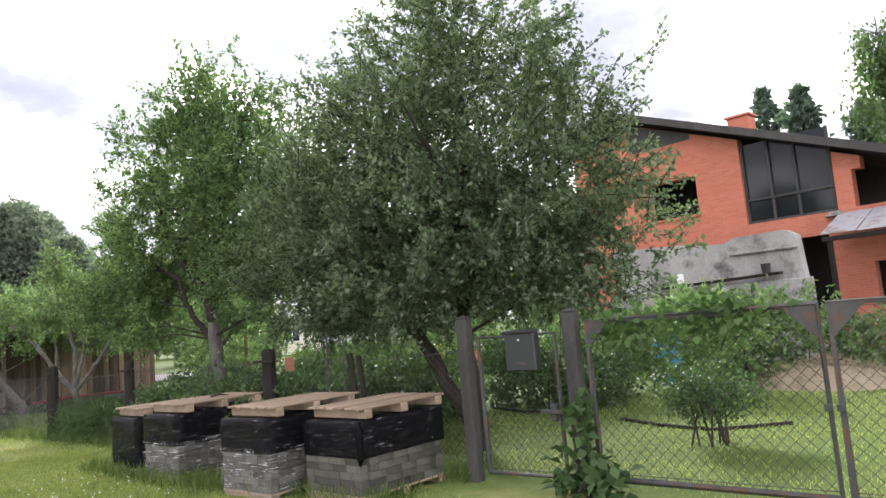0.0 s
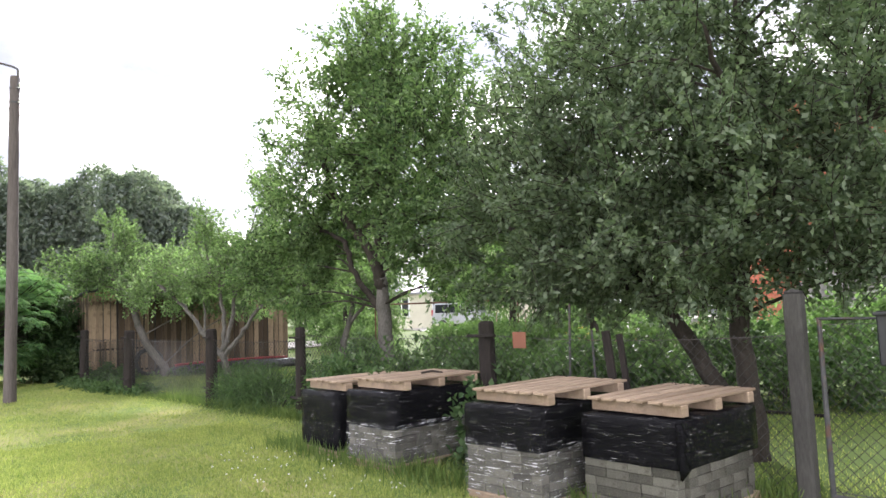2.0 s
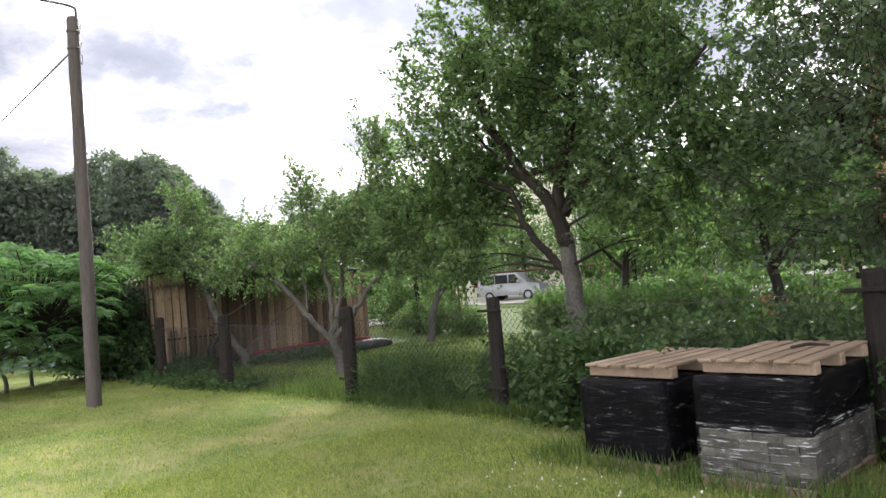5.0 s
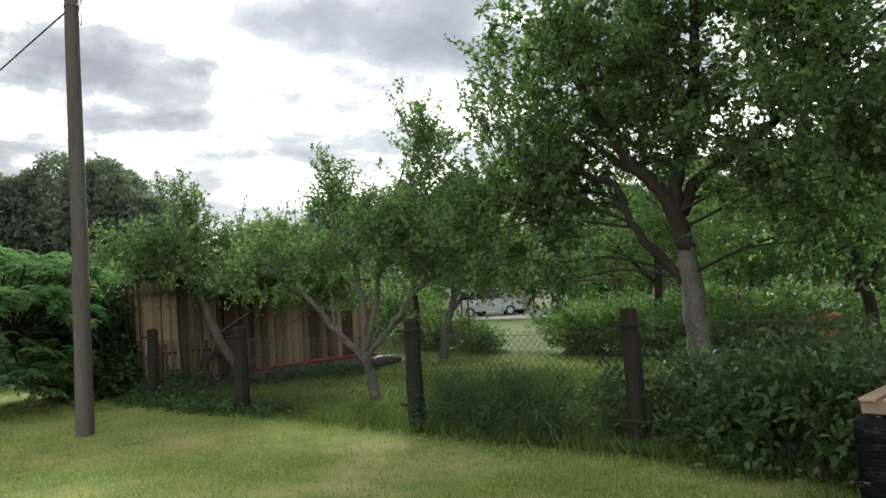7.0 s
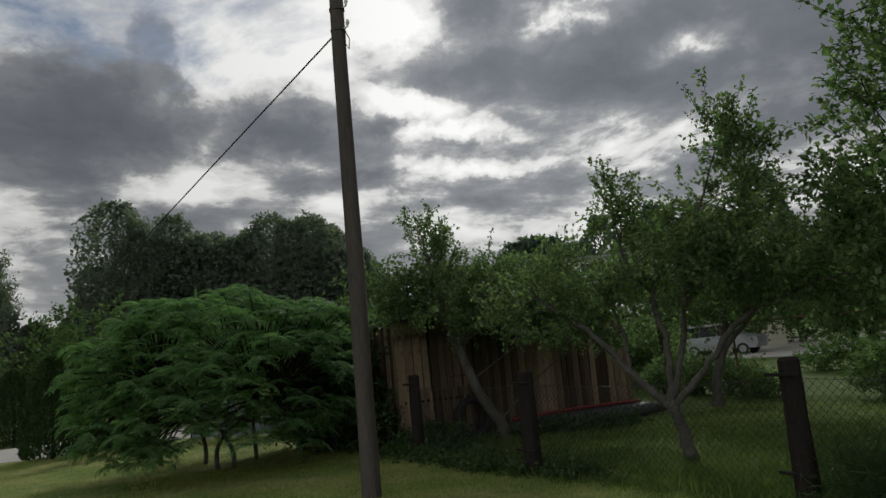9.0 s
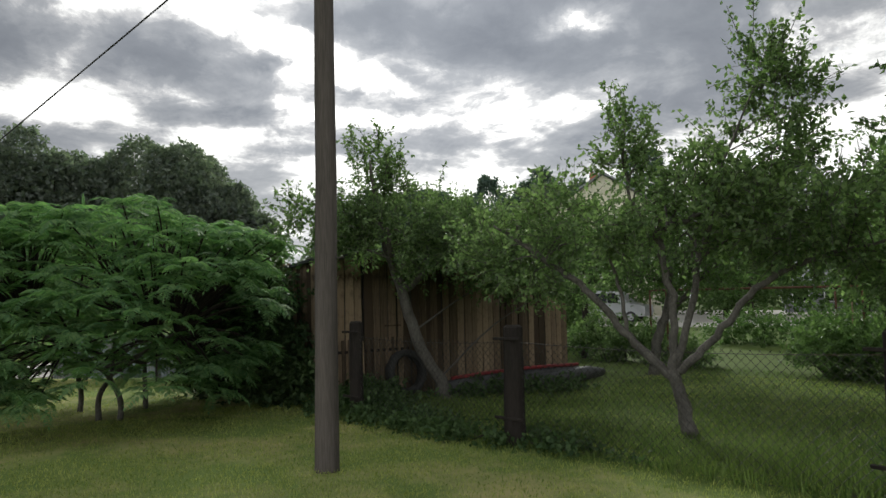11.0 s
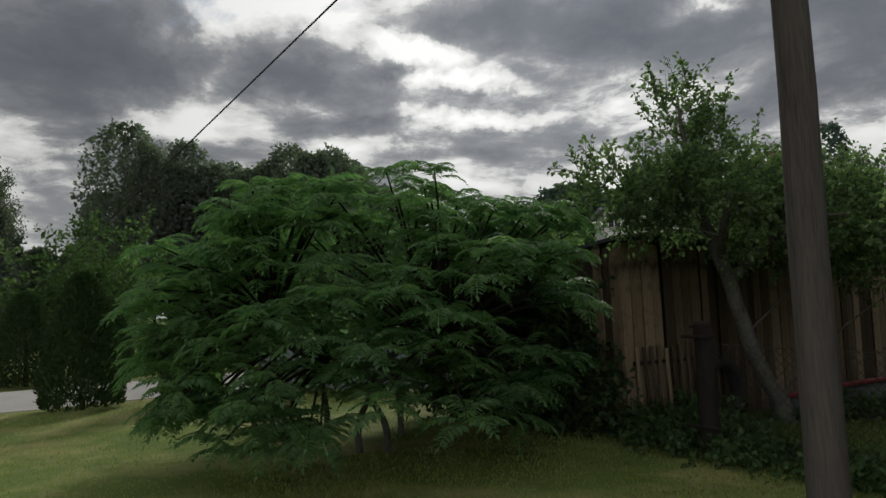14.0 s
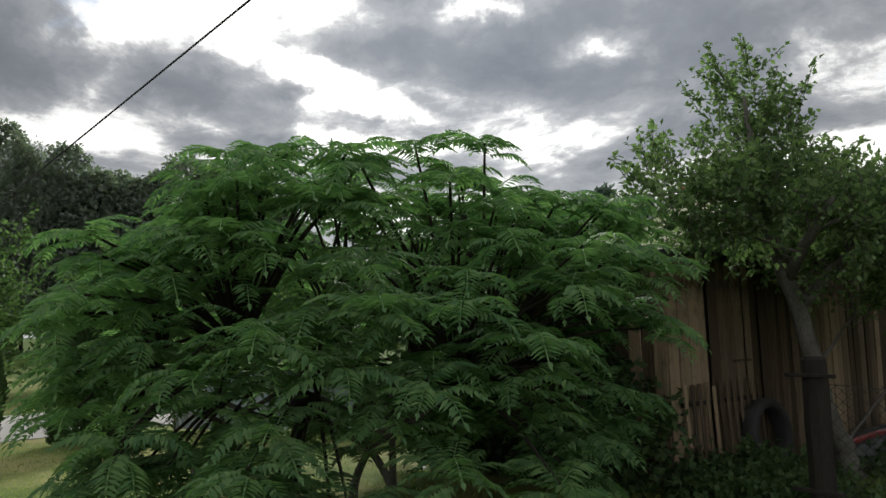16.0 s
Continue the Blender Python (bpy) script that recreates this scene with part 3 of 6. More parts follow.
# ---- fence, gates and pole ----
def fence_post(x, y, h, w, lean=(0.0, 0.0), label="dark weathered wooden fence post", round_top=0.03):
    rnd = random.Random(int(abs(x) * 100))
    root = thing("fence_post", pose(x, y, 0, lean[0], lean[1], rnd.uniform(-6, 6)), label, "fence post", "posts of the garden fence")
    g = Geo()
    pts = [(0, 0, -0.1)] + [(rnd.uniform(-0.006, 0.006), rnd.uniform(-0.006, 0.006), h * k / 5) for k in range(1, 5)] + [(0, 0, h - round_top), (0, 0, h)]
    g.tube(pts, [w * 0.56, w * 0.55, w * 0.53, w * 0.52, w * 0.51, w * 0.5, w * 0.38], 10, True, 0.06, rnd)
    part("post", g, POST_WOOD, root)
    for z in (0.33, h - 0.16):
        k = Geo().box((-0.21, -w * 0.5 - 0.02, z - 0.016), (0.21, -w * 0.5 + 0.02, z + 0.016), None, 0.005)
        part("cross_bar", k, POST_WOOD, root, "short rusty cross bar")
    return root


POSTS = [(-23.56, 4.16, 1.45), (-20.44, 4.52, 1.42), (-16.49, 5.02, 1.42), (-13.46, 5.37, 1.42), (-9.25, 5.60, 1.46)]
for (x, y, h), w in zip(POSTS, (0.20, 0.23, 0.20, 0.165, 0.18)):
    fence_post(x, y, h, w)
GATE_POSTS = [(-5.95, 5.93, 1.66), (-4.72, 6.06, 1.64)]
for x, y, h in GATE_POSTS:
    root = thing("gate_post", pose(x, y, 0, 0, 0, 7), "thick square weathered concrete-grey gate post", "gate post", "posts of the garden gate")
    g = Geo().box((-0.066, -0.066, -0.1), (0.066, 0.066, h - 0.03), None, 0.016)
    g.add([(-0.07, -0.07, h - 0.03), (0.07, -0.07, h - 0.03), (0.07, 0.07, h - 0.03), (-0.07, 0.07, h - 0.03), (0, 0, h)],
          [(0, 1, 4), (1, 2, 4), (2, 3, 4), (3, 0, 4)])
    part("post", g, GREY_POST, root)


def chain_link(parent, a, b, low, high, cell=0.075, r=0.0026, sag=0.0):
    """Crossing diagonal wires between two uprights, and the straight wires that carry them."""
    a, b = Vector((*a, 0)), Vector((*b, 0))
    d = b - a
    span, d = d.length, d.normalized()
    g, tall = Geo(), high - low
    step = cell * math.sqrt(2) / 1.2
    c = -tall
    while c < span:
        for sign in (1, -1):
            u0, u1 = max(c, 0.0), min(c + tall, span)
            z0, z1 = (u0 - c, u1 - c) if sign > 0 else (tall - (u0 - c), tall - (u1 - c))
            if u1 - u0 > 0.02:
                g.tube([a + d * u0 + Vector((0, 0.003 * sign, low + z0)), a + d * u1 + Vector((0, 0.003 * sign, low + z1))], r, 3, False)
        c += step
    part("chain_link", g, MESH_WIRE, parent)
    for z in (low + 0.02, high):
        k = Geo()
        pts = [a + d * span * i / 8 + Vector((0, 0, z - sag * 4 * (i / 8) * (1 - i / 8))) for i in range(9)]
        part("tension_wire", k.tube(pts, 0.004, 4, False), STEEL, parent)


line = [(x, y) for x, y, _ in POSTS] + [GATE_POSTS[0][:2]]
for i, ((xa, ya), (xb, yb)) in enumerate(zip(line, line[1:])):
    root = thing("chain_link_fence", pose(0, 0, 0), "sagging grey chain-link mesh between wooden posts", "fence", "chain-link panels")
    chain_link(root, (xa, ya), (xb, yb), 0.05, 1.22 if i < 3 else 1.3, sag=0.05)
# thin iron uprights and two leaning boards by the fence
for x, y, h, tilt in ((-8.22, 5.76, 1.62, 3), (-7.85, 5.80, 1.35, -2)):
    root = thing("iron_stake", pose(x, y, 0, 0, tilt, 0), "thin dark iron stake of the fence", "stake", "iron stakes")
    part("rod", Geo().tube([(0, 0, -0.05), (0, 0, h)], 0.012, 6), STEEL, root)
for x, y, h, w in ((-7.66, 5.82, 1.35, 0.085), (-7.52, 5.84, 1.32, 0.06)):
    root = thing("leaning_board", pose(x + 0.12, y - 0.05, 0, 0, -6, 10), "dark narrow board leaning against the wire fence", "board", "leaning boards")
    part("board", Geo().box((-w / 2, -0.018, 0), (w / 2, 0.018, h), None, 0.006), POST_WOOD, root)
root = thing("sign_plate", pose(-8.68, 5.56, 1.17, 0, 0, 6), "small faded orange plate hung on the fence", "sign")
part("plate", Geo().box((-0.09, -0.004, 0), (0.09, 0.004, 0.17), None, 0.002), ORANGE, root)
part("hook", Geo().tube([(0, 0.0, 0.165), (0, 0.01, 0.2), (0, 0.02, 0.185)], 0.003, 4), STEEL, root)


def gate():
    a, b = Vector((-5.78, 5.95, 0)), Vector((-4.90, 6.04, 0))
    root = thing("wicket_gate", pose(0, 0, 0), "narrow closed steel gate with chain-link infill", "gate")
    f = Geo()
    f.tube([a + Vector((0, 0, 0.1)), a + Vector((0, 0, 1.42)), b + Vector((0, 0, 1.42)), b + Vector((0, 0, 0.1)), a + Vector((0, 0, 0.1))], 0.022, 8)
    part("gate_frame", f, STEEL, root)
    chain_link(root, a[:2], b[:2], 0.12, 1.38, 0.07)
    part("latch", Geo().box((-5.06, 5.93, 0.69), (-4.78, 5.99, 0.725), None, 0.006).box((-4.96, 5.95, 0.62), (-4.9, 6.0, 0.78), None, 0.006), STEEL, root, "dark sliding latch")
    box = thing("mailbox", pose(-5.17, 5.93, 1.09, 0, 0, 5), "black metal mailbox hung on the wicket gate", "mailbox")
    part("body", Geo().box((-0.17, -0.10, 0), (0.17, 0.0, 0.36), None, 0.012), MAILBOX, box)
    part("lid", Geo().box((-0.18, -0.115, 0.36), (0.18, 0.005, 0.385), pose(0, 0, 0, 4, 0, 0), 0.006), MAILBOX, box)
    part("lock", Geo().tube([(0, -0.104, 0.29), (0, -0.098, 0.29)], 0.012, 8), TIN, box)
    part("name_plate", Geo().box((-0.05, -0.104, 0.06), (0.05, -0.1005, 0.085)), STEEL, box)
    part("hanger", Geo().box((-0.12, 0.005, 0.3), (0.12, 0.012, 0.34), None, 0.002), STEEL, box)
    # double gate
    for side, (p, q) in enumerate((((-4.56, 6.08), (-2.66, 6.22)), ((-2.58, 6.225), (-0.7, 6.36)))):
        p, q = Vector((*p, 0)), Vector((*q, 0))
        leaf = thing("gate_leaf", pose(0, 0, 0), "wide closed grey steel gate leaf with chain-link infill", "gate", "leaves of the double gate")
        f = Geo()
        f.tube([p + Vector((0, 0, 0.12)), p + Vector((0, 0, 1.5)), q + Vector((0, 0, 1.5)), q + Vector((0, 0, 0.12)), p + Vector((0, 0, 0.12))], 0.03, 4)
        part("gate_frame", f, STEEL, leaf)
        d = (q - p).normalized()
        for at, s in ((p, 1), (q, -1)):
            tri = [at + Vector((0, -0.02, 1.5)), at + d * (0.24 * s) + Vector((0, -0.02, 1.5)), at + Vector((0, -0.02, 1.24))]
            thick = [v + Vector((0, 0.008, 0)) for v in tri]
            part("corner_plate", Geo().add(tri + thick, [(0, 1, 2), (5, 4, 3), (0, 3, 4, 1), (1, 4, 5, 2), (2, 5, 3, 0)]), STEEL, leaf)
        chain_link(leaf, p[:2], q[:2], 0.15, 1.47, 0.085)
        at = (q if side == 0 else p)
        part("bolt_plate", Geo().box((at.x - 0.025, at.y - 0.055, 0.74), (at.x + 0.025, at.y - 0.032, 0.79), None, 0.004), STEEL, leaf)


gate()


def power_pole():
    x, y = -20.82, 2.245
    root = thing("utility_pole", pose(x, y, 0), "tall grey weathered wooden utility pole with a bent pipe bracket", "utility pole")
    rnd = random.Random(4)
    g = Geo().tube([(0, 0, -0.3)] + [(rnd.uniform(-0.008, 0.008), rnd.uniform(-0.008, 0.008), z) for z in (0.0, 1, 2, 3, 4, 5, 6)] + [(0, 0, 7.02), (0, 0, 7.07)],
                   [0.135, 0.13, 0.122, 0.118, 0.114, 0.11, 0.106, 0.103, 0.10, 0.085], 14, True, 0.02, rnd)
    part("pole", g, POLE_WOOD, root, smooth=True)
    arm = [(0.06, 0.04, 6.75), (0.07, 0.05, 7.1), (0.02, 0.0, 7.26), (-0.35, -0.38, 7.45), (-0.95, -0.95, 7.75), (-1.5, -1.45, 8.0)]
    part("bracket_arm", Geo().tube(smooth_line([(*p, 0.025) for p in arm])[:, :3], 0.024, 8), STEEL, root, "bent grey steel pipe", smooth=True)
    for z in (6.8, 6.48):
        part("clamp", Geo().tube([(0, 0, z - 0.02), (0, 0, z + 0.02)], 0.112, 14), STEEL, root)
        part("insulator", Geo().tube([(0.10, 0.05, z), (0.16, 0.08, z), (0.17, 0.085, z + 0.06), (0.17, 0.085, z + 0.1)], [0.012, 0.012, 0.03, 0.02], 8), WHITE_PAINT, root)
    part("loose_loop", Geo().tube([(0.1, 0.06, 6.45), (0.16, 0.1, 6.3), (0.14, 0.09, 6.15), (0.1, 0.06, 6.25), (0.11, 0.06, 6.42)], 0.008, 5), STEEL, root)
    part("spike", Geo().tube([(0.08, 0.04, 2.2), (0.2, 0.1, 2.2)], 0.008, 5), STEEL, root)
    cable = thing("overhead_cable", pose(0, 0, 0), "thin black cable running down from the pole", "cable")
    a, d = Vector((x, y, 6.48)), Vector((-0.9604, -0.2322, -0.1542))
    part("wire", Geo().tube([a + d * k for k in (0.1, 8, 16, 24, 32, 41)], 0.013, 5), RUBBER, cable)


power_pole()


# ---- stacks of pavers ----
def wrapped_box(w, d, z0, z1, seed, out=0.012):
    """A box of stretched film: bulging sides with creases."""
    rnd = random.Random(seed)
    n, rows = 44, 9
    v, f = [], []
    per = 2 * (w + d)
    for j in range(rows + 1):
        z = z0 + (z1 - z0) * j / rows
        tilt = rnd.uniform(-0.004, 0.004)
        for i in range(n):
            s = per * i / n
            if s < w:
                p, q = (s, 0), (0, -1)
            elif s < w + d:
                p, q = (w, s - w), (1, 0)
            elif s < 2 * w + d:
                p, q = (2 * w + d - s, d), (0, 1)
            else:
                p, q = (0, per - s), (-1, 0)
            push = out + tilt + 0.012 * noise.noise(Vector((p[0] * 7, p[1] * 7 + seed, z * 16))) - (0.012 if j == rows else 0)
            v.append((p[0] + q[0] * push, p[1] + q[1] * push, z + 0.01 * noise.noise(Vector((s * 5, z, seed)))))
    for j in range(rows):
        for i in range(n):
            a, b = j * n + i, j * n + (i + 1) % n
            f.append((a, b, b + n, a + n))
    f.append(tuple(rows * n + i for i in range(n)))
    return Geo().add(v, f)


brick_mesh = Geo().box((0.0008, 0.0008, 0.0), (0.1992, 0.0992, 0.0672), None, 0.005).mesh("paver", PAVER)
brick_side = Geo().box((0.0008, 0.0008, 0.0), (0.0992, 0.1992, 0.0672), None, 0.005).mesh("paver", PAVER)
half_mesh = Geo().box((0.0008, 0.0008, 0.0), (0.0992, 0.0992, 0.0672), None, 0.005).mesh("paver", PAVER)
deck_mesh = Geo().box((0, 0, 0), (0.098, 1.18, 0.022), None, 0.004).mesh("deck_board", NEW_WOOD)
beam_mesh = Geo().box((0, 0, 0), (0.80, 0.09, 0.085), None, 0.005).mesh("beam", NEW_WOOD)


def pallet(m, label):
    root = thing("pallet", m, label, "pallet", "pallets on the paver stacks")
    h = 0.085
    rnd = random.Random(int(m.translation.x * 31))
    for k in range(6):
        part("deck_board", deck_mesh, None, root, m=pose(0.01 + k * 0.1365 + rnd.uniform(-0.006, 0.006), rnd.uniform(0, 0.015), h, 0, 0, rnd.uniform(-0.5, 0.5)))
    for y in (0.07, 0.54, 1.03):
        part("beam", beam_mesh, None, root, m=pose(0, y, h - 0.085))
    return root


def paver_stack(corner, turn, w, d, low, high, film, seed, top_turn, top_shift, label):
    """corner: the near end of the long face; the stack goes w along it and d back."""
    root = thing("paver_stack", pose(corner[0], corner[1], 0, 0, 0, turn), label, "paver stack", "paver stacks on the lawn")
    rnd = random.Random(seed)
    part("base_pallet", Geo().box((0, 0.0, 0.0), (w, 0.1, 0.06), None, 0.006).box((0, d - 0.1, 0), (w, d, 0.06), None, 0.006).box((0, d / 2 - 0.05, 0), (w, d / 2 + 0.05, 0.06), None, 0.006)
         .box((-0.01, -0.01, 0.06), (w + 0.01, d + 0.01, 0.08), None, 0.004), NEW_WOOD, root, "grey damp wooden pallet")
    z = 0.082
    part("core", Geo().box((0.06, 0.06, z), (w - 0.06, d - 0.06, high - 0.02)), PAVER, root)
    while z + 0.067 < low + 0.06:
        off = rnd.choice((0.0, 0.1))
        for yy in (0.0, d - 0.1):
            x = -off
            while x < w - 0.05:
                half = x < -0.01 or x + 0.2 > w + 0.03
                at = max(x, 0.0)
                part("paver", half_mesh if half else brick_mesh, None, root, m=pose(at + rnd.uniform(-0.003, 0.003), yy + rnd.uniform(-0.008, 0.008), z))
                x += 0.2
        for xx in (0.0, w - 0.1):
            y = 0.1 if off else 0.2
            if not off:
                part("paver", half_mesh, None, root, m=pose(xx, 0.102, z))
            while y < d - 0.28:
                part("paver", brick_side, None, root, m=pose(xx + rnd.uniform(-0.008, 0.008), y, z))
                y += 0.2
        z += 0.0685
    part("black_wrap", wrapped_box(w, d, low, high, seed), BLACK_WRAP, root, "tight creased black plastic film", smooth=True)
    if film:
        part("clear_wrap", wrapped_box(w + 0.01, d + 0.01, 0.05, low + 0.05, seed + 5, 0.02), FILM, root, "torn clear stretch film", smooth=True, m=pose(-0.005, -0.005, 0))
    # the pale streaks of this layer are painted glints on the black
    part("outer_wrap", wrapped_box(w + 0.01, d + 0.01, low - 0.02, high + 0.004, seed + 9, 0.018), THIN_FILM, root, "glossy clear film over the black", smooth=True, m=pose(-0.005, -0.005, 0))
    m = pose(corner[0], corner[1], high + 0.012, 0, 0, turn) @ pose(*top_shift, 0.0, 0, 0, top_turn)
    return root, m


STACKS = [
    ((-7.05, 4.66), 3.5, 0.84, 1.12, 0.42, 0.755, False, 1, -1.0, (0.0, 0.06), "pavers under black film with a pallet on top", False),
    ((-8.02, 4.27), 6.0, 0.80, 1.15, 0.46, 0.80, True, 2, -1.0, (0.02, 0.05), "pavers under black and torn clear film", True),
    ((-10.0, 4.24), 4.5, 0.78, 1.15, 0.42, 0.79, True, 3, 1.0, (0.01, 0.06), "pavers under black and shiny clear film", True),
    ((-11.10, 4.24), 1.0, 0.80, 0.78, 0.10, 0.72, False, 4, 2.0, (0.02, 0.03), "low paver stack fully wrapped in black film", True),
]
for corner, turn, w, d, low, high, film, seed, tt, ts, label, flat in STACKS:
    root, m = paver_stack(corner, turn, w, d, low, high, film, seed, tt, ts, label)
    if seed == 1:
        flap = [(w + 0.02, -0.03, high), (w + 0.05, -0.05, high - 0.08), (w + 0.03, -0.04, high - 0.2), (w + 0.05, -0.06, high - 0.3), (w + 0.02, -0.04, high - 0.38)]
        part("torn_flap", Geo().tube(flap, [0.02, 0.045, 0.03, 0.04, 0.012], 7, True, 0.45, random.Random(2)), BLACK_WRAP, root, "torn hanging strip of black film", smooth=True)
    pallet(m, "pale new wooden pallet lying on a wrapped paver stack")
stick = thing("twig", pose(-9.62, 4.95, 0.91, 0, 0, 30), "dark broken twig lying on a pallet", "twig")
part("stick", Geo().tube([(0, 0, 0.012), (0.12, 0.02, 0.03), (0.26, -0.01, 0.02)], [0.012, 0.014, 0.008], 6), BARK, stick)


# ---- shed with the things beside it ----
def shed():
    x, y0, y1, xb = -25.4, 4.62, 10.75, -29.6
    rnd = random.Random(8)
    root = thing("shed", pose(0, 0, 0), "old brown plank shed with a sagging felt edge", "shed")
    # added solid block whose dark colour is the shade behind the plank gaps
    part("frame", Geo().box((xb + 0.1, y0 + 0.12, 0.0), (x - 0.12, y1 - 0.1, 2.3)), DARK_TRIM_UNLIT, root, "dark solid block for the unlit inside")
    lengths = [Geo().box((-0.012, 0, 0), (0.012, 0.172, 2.5), None, 0.004).mesh("plank", SHED_WOOD), Geo().box((-0.012, 0, 0), (0.012, 0.148, 2.46), None, 0.004).mesh("plank", SHED_WOOD),
               Geo().box((-0.012, 0, 0), (0.012, 0.118, 2.43), None, 0.004).mesh("plank", SHED_WOOD)]
    widths = (0.172, 0.148, 0.118)
    y = y0
    while y < y1 - 0.1:
        k = rnd.choice((0, 1, 2)) if y > y0 + 1.4 else rnd.choice((0, 0, 1))
        sink = -0.28 * max(0.0, (y - 8.3) / 2.4)
        part("plank", lengths[k], None, root, m=pose(x + rnd.uniform(-0.014, 0.014), y, 0.04 + sink + rnd.uniform(-0.05, 0.04), rnd.uniform(-0.5, 0.5), rnd.uniform(-0.6, 0.6), rnd.uniform(-2, 2)))
        y += widths[k] + rnd.choice((0.004, 0.008, 0.02, 0.035))
    xx = x - 0.03
    while xx > xb:
        k = rnd.choice((0, 1, 2))
        part("plank", lengths[k], None, root, m=pose(xx, y0 + rnd.uniform(-0.01, 0.01), 0.04 + rnd.uniform(-0.05, 0.03), 0, rnd.uniform(-0.5, 0.5), 90))
        xx -= widths[k] + 0.01
    edge = [(x + 0.10, y0 - 0.08, 2.53, 0.05), (x + 0.12, y0 + 0.9, 2.62, 0.055), (x + 0.1, y0 + 2.2, 2.60, 0.05), (x + 0.1, y0 + 3.6, 2.54, 0.05), (x + 0.1, y1, 2.28, 0.045)]
    part("felt_edge", Geo().tube(smooth_line(edge)[:, :3], list(smooth_line(edge)[:, 3]), 8, True, 0.25, rnd), ROOF_FELT, root, "drooping tarred felt edge", smooth=True)
    v = [(x + 0.12, y0 - 0.1, 2.54), (x + 0.12, y0 + 2.2, 2.6), (x + 0.12, y1 + 0.1, 2.26), (xb - 0.1, y1 + 0.1, 2.0), (xb - 0.1, y0 - 0.1, 2.2)]
    part("roof", Geo().add(v + [(a, b, c + 0.05) for a, b, c in v], [(4, 3, 2, 1, 0), (5, 6, 7, 8, 9), (0, 1, 6, 5), (1, 2, 7, 6), (2, 3, 8, 7), (3, 4, 9, 8), (4, 0, 5, 9)]), ROOF_FELT, root)
    part("ledge", Geo().box((x + 0.012, y0 + 1.2, 1.28), (x + 0.045, y0 + 1.55, 1.31)), SHED_WOOD, root)
    # picket frame leaning on the wall
    rack = thing("picket_frame", pose(x + 0.10, 4.72, 0.03, 0, -3, 0), "grey picket fence section leaning against the shed", "fence section")
    for z in (0.18, 0.8):
        part("rail", Geo().box((-0.02, 0, z), (0.02, 1.6, z + 0.05), None, 0.004), POST_WOOD, rack)
    pk = Geo().box((0.02, 0, 0), (0.038, 0.055, 1.0), None, 0.003).mesh("picket", SHED_WOOD)
    for k in range(12):
        part("picket", pk, None, rack, m=pose(0, 0.02 + k * 0.132, rnd.uniform(0.0, 0.06), 0, 0, rnd.uniform(-1, 1)))
    # tyre leaning on the wall
    tyre = thing("tyre", pose(x + 0.17, 6.18, 0.42, 0, -6, 0), "black worn tyre leaning against the shed", "tyre")
    g = Geo()
    n = 28
    ring = [(0.43, -0.07), (0.46, -0.10), (0.56, -0.10), (0.60, -0.07), (0.60, 0.07), (0.56, 0.10), (0.46, 0.10), (0.43, 0.07)]
    v = [(u, r * math.cos(2 * math.pi * k / n) * 0.7, 0.42 + r * 0.7 * math.sin(2 * math.pi * k / n)) for k in range(n) for r, u in ring]
    f = [(k * 8 + j, k * 8 + (j + 1) % 8, ((k + 1) % n) * 8 + (j + 1) % 8, ((k + 1) % n) * 8 + j) for k in range(n) for j in range(8)]
    part("casing", g.add(v, f), RUBBER, tyre, smooth=True, m=pose(0, 0, -0.42))
    # canoe, keel up, beside the wall
    boat = thing("canoe", pose(x + 0.62, 8.55, -0.04, 0, 14, 3), "dark canoe with faded red trim lying keel up beside the shed", "canoe")
    v, f, rows, cols = [], [], 21, 11
    for i in range(rows):
        s = i / (rows - 1) * 2 - 1
        half = 0.40 * max(0.02, (1 - abs(s) ** 2.4))
        tall = 0.20 + 0.06 * abs(s) ** 3
        for j in range(cols):
            a = math.pi * j / (cols - 1)
            v.append((half * math.cos(a), s * 2.15, 0.10 + tall * math.sin(a) ** 0.8 * (1 - 0.55 * s ** 8) + 0.05 * (1 - s * s)))
    for i in range(rows - 1):
        for j in range(cols - 1):
            k = i * cols + j
            f.append((k, k + cols, k + cols + 1, k + 1))
    part("hull", Geo().add(v, f), TARP, boat, "dark weathered hull", smooth=True)
    for sx in (1, -1):
        pts = [(v[i * cols + (0 if sx > 0 else cols - 1)][0] + 0.01 * sx, v[i * cols][1], v[i * cols][2]) for i in range(rows)]
        part("gunwale", Geo().tube(pts, 0.018, 6), RED_HULL if sx < 0 else TARP, boat, "dark red gunwale rail" if sx < 0 else "weathered grey gunwale rail")
    part("keel_strip", Geo().tube([(0, s * 2.0, 0.35 + 0.05 * (1 - s * s)) for s in (-0.9, -0.5, 0, 0.5, 0.9)], 0.035, 6), RED_HULL, boat, "red painted keel strip")
    roll = thing("tarpaulin_roll", pose(x + 1.0, 9.75, 0, 0, 0, 8), "grey rolled tarpaulin on the grass beside the canoe", "tarpaulin")
    part("roll", Geo().tube([(0, -1.2, 0.13), (0.04, -0.6, 0.15), (0, 0, 0.14), (-0.03, 0.6, 0.15), (0, 1.15, 0.12)], [0.10, 0.15, 0.14, 0.15, 0.09], 10, True, 0.15, rnd), TARP, roll, smooth=True)


shed()


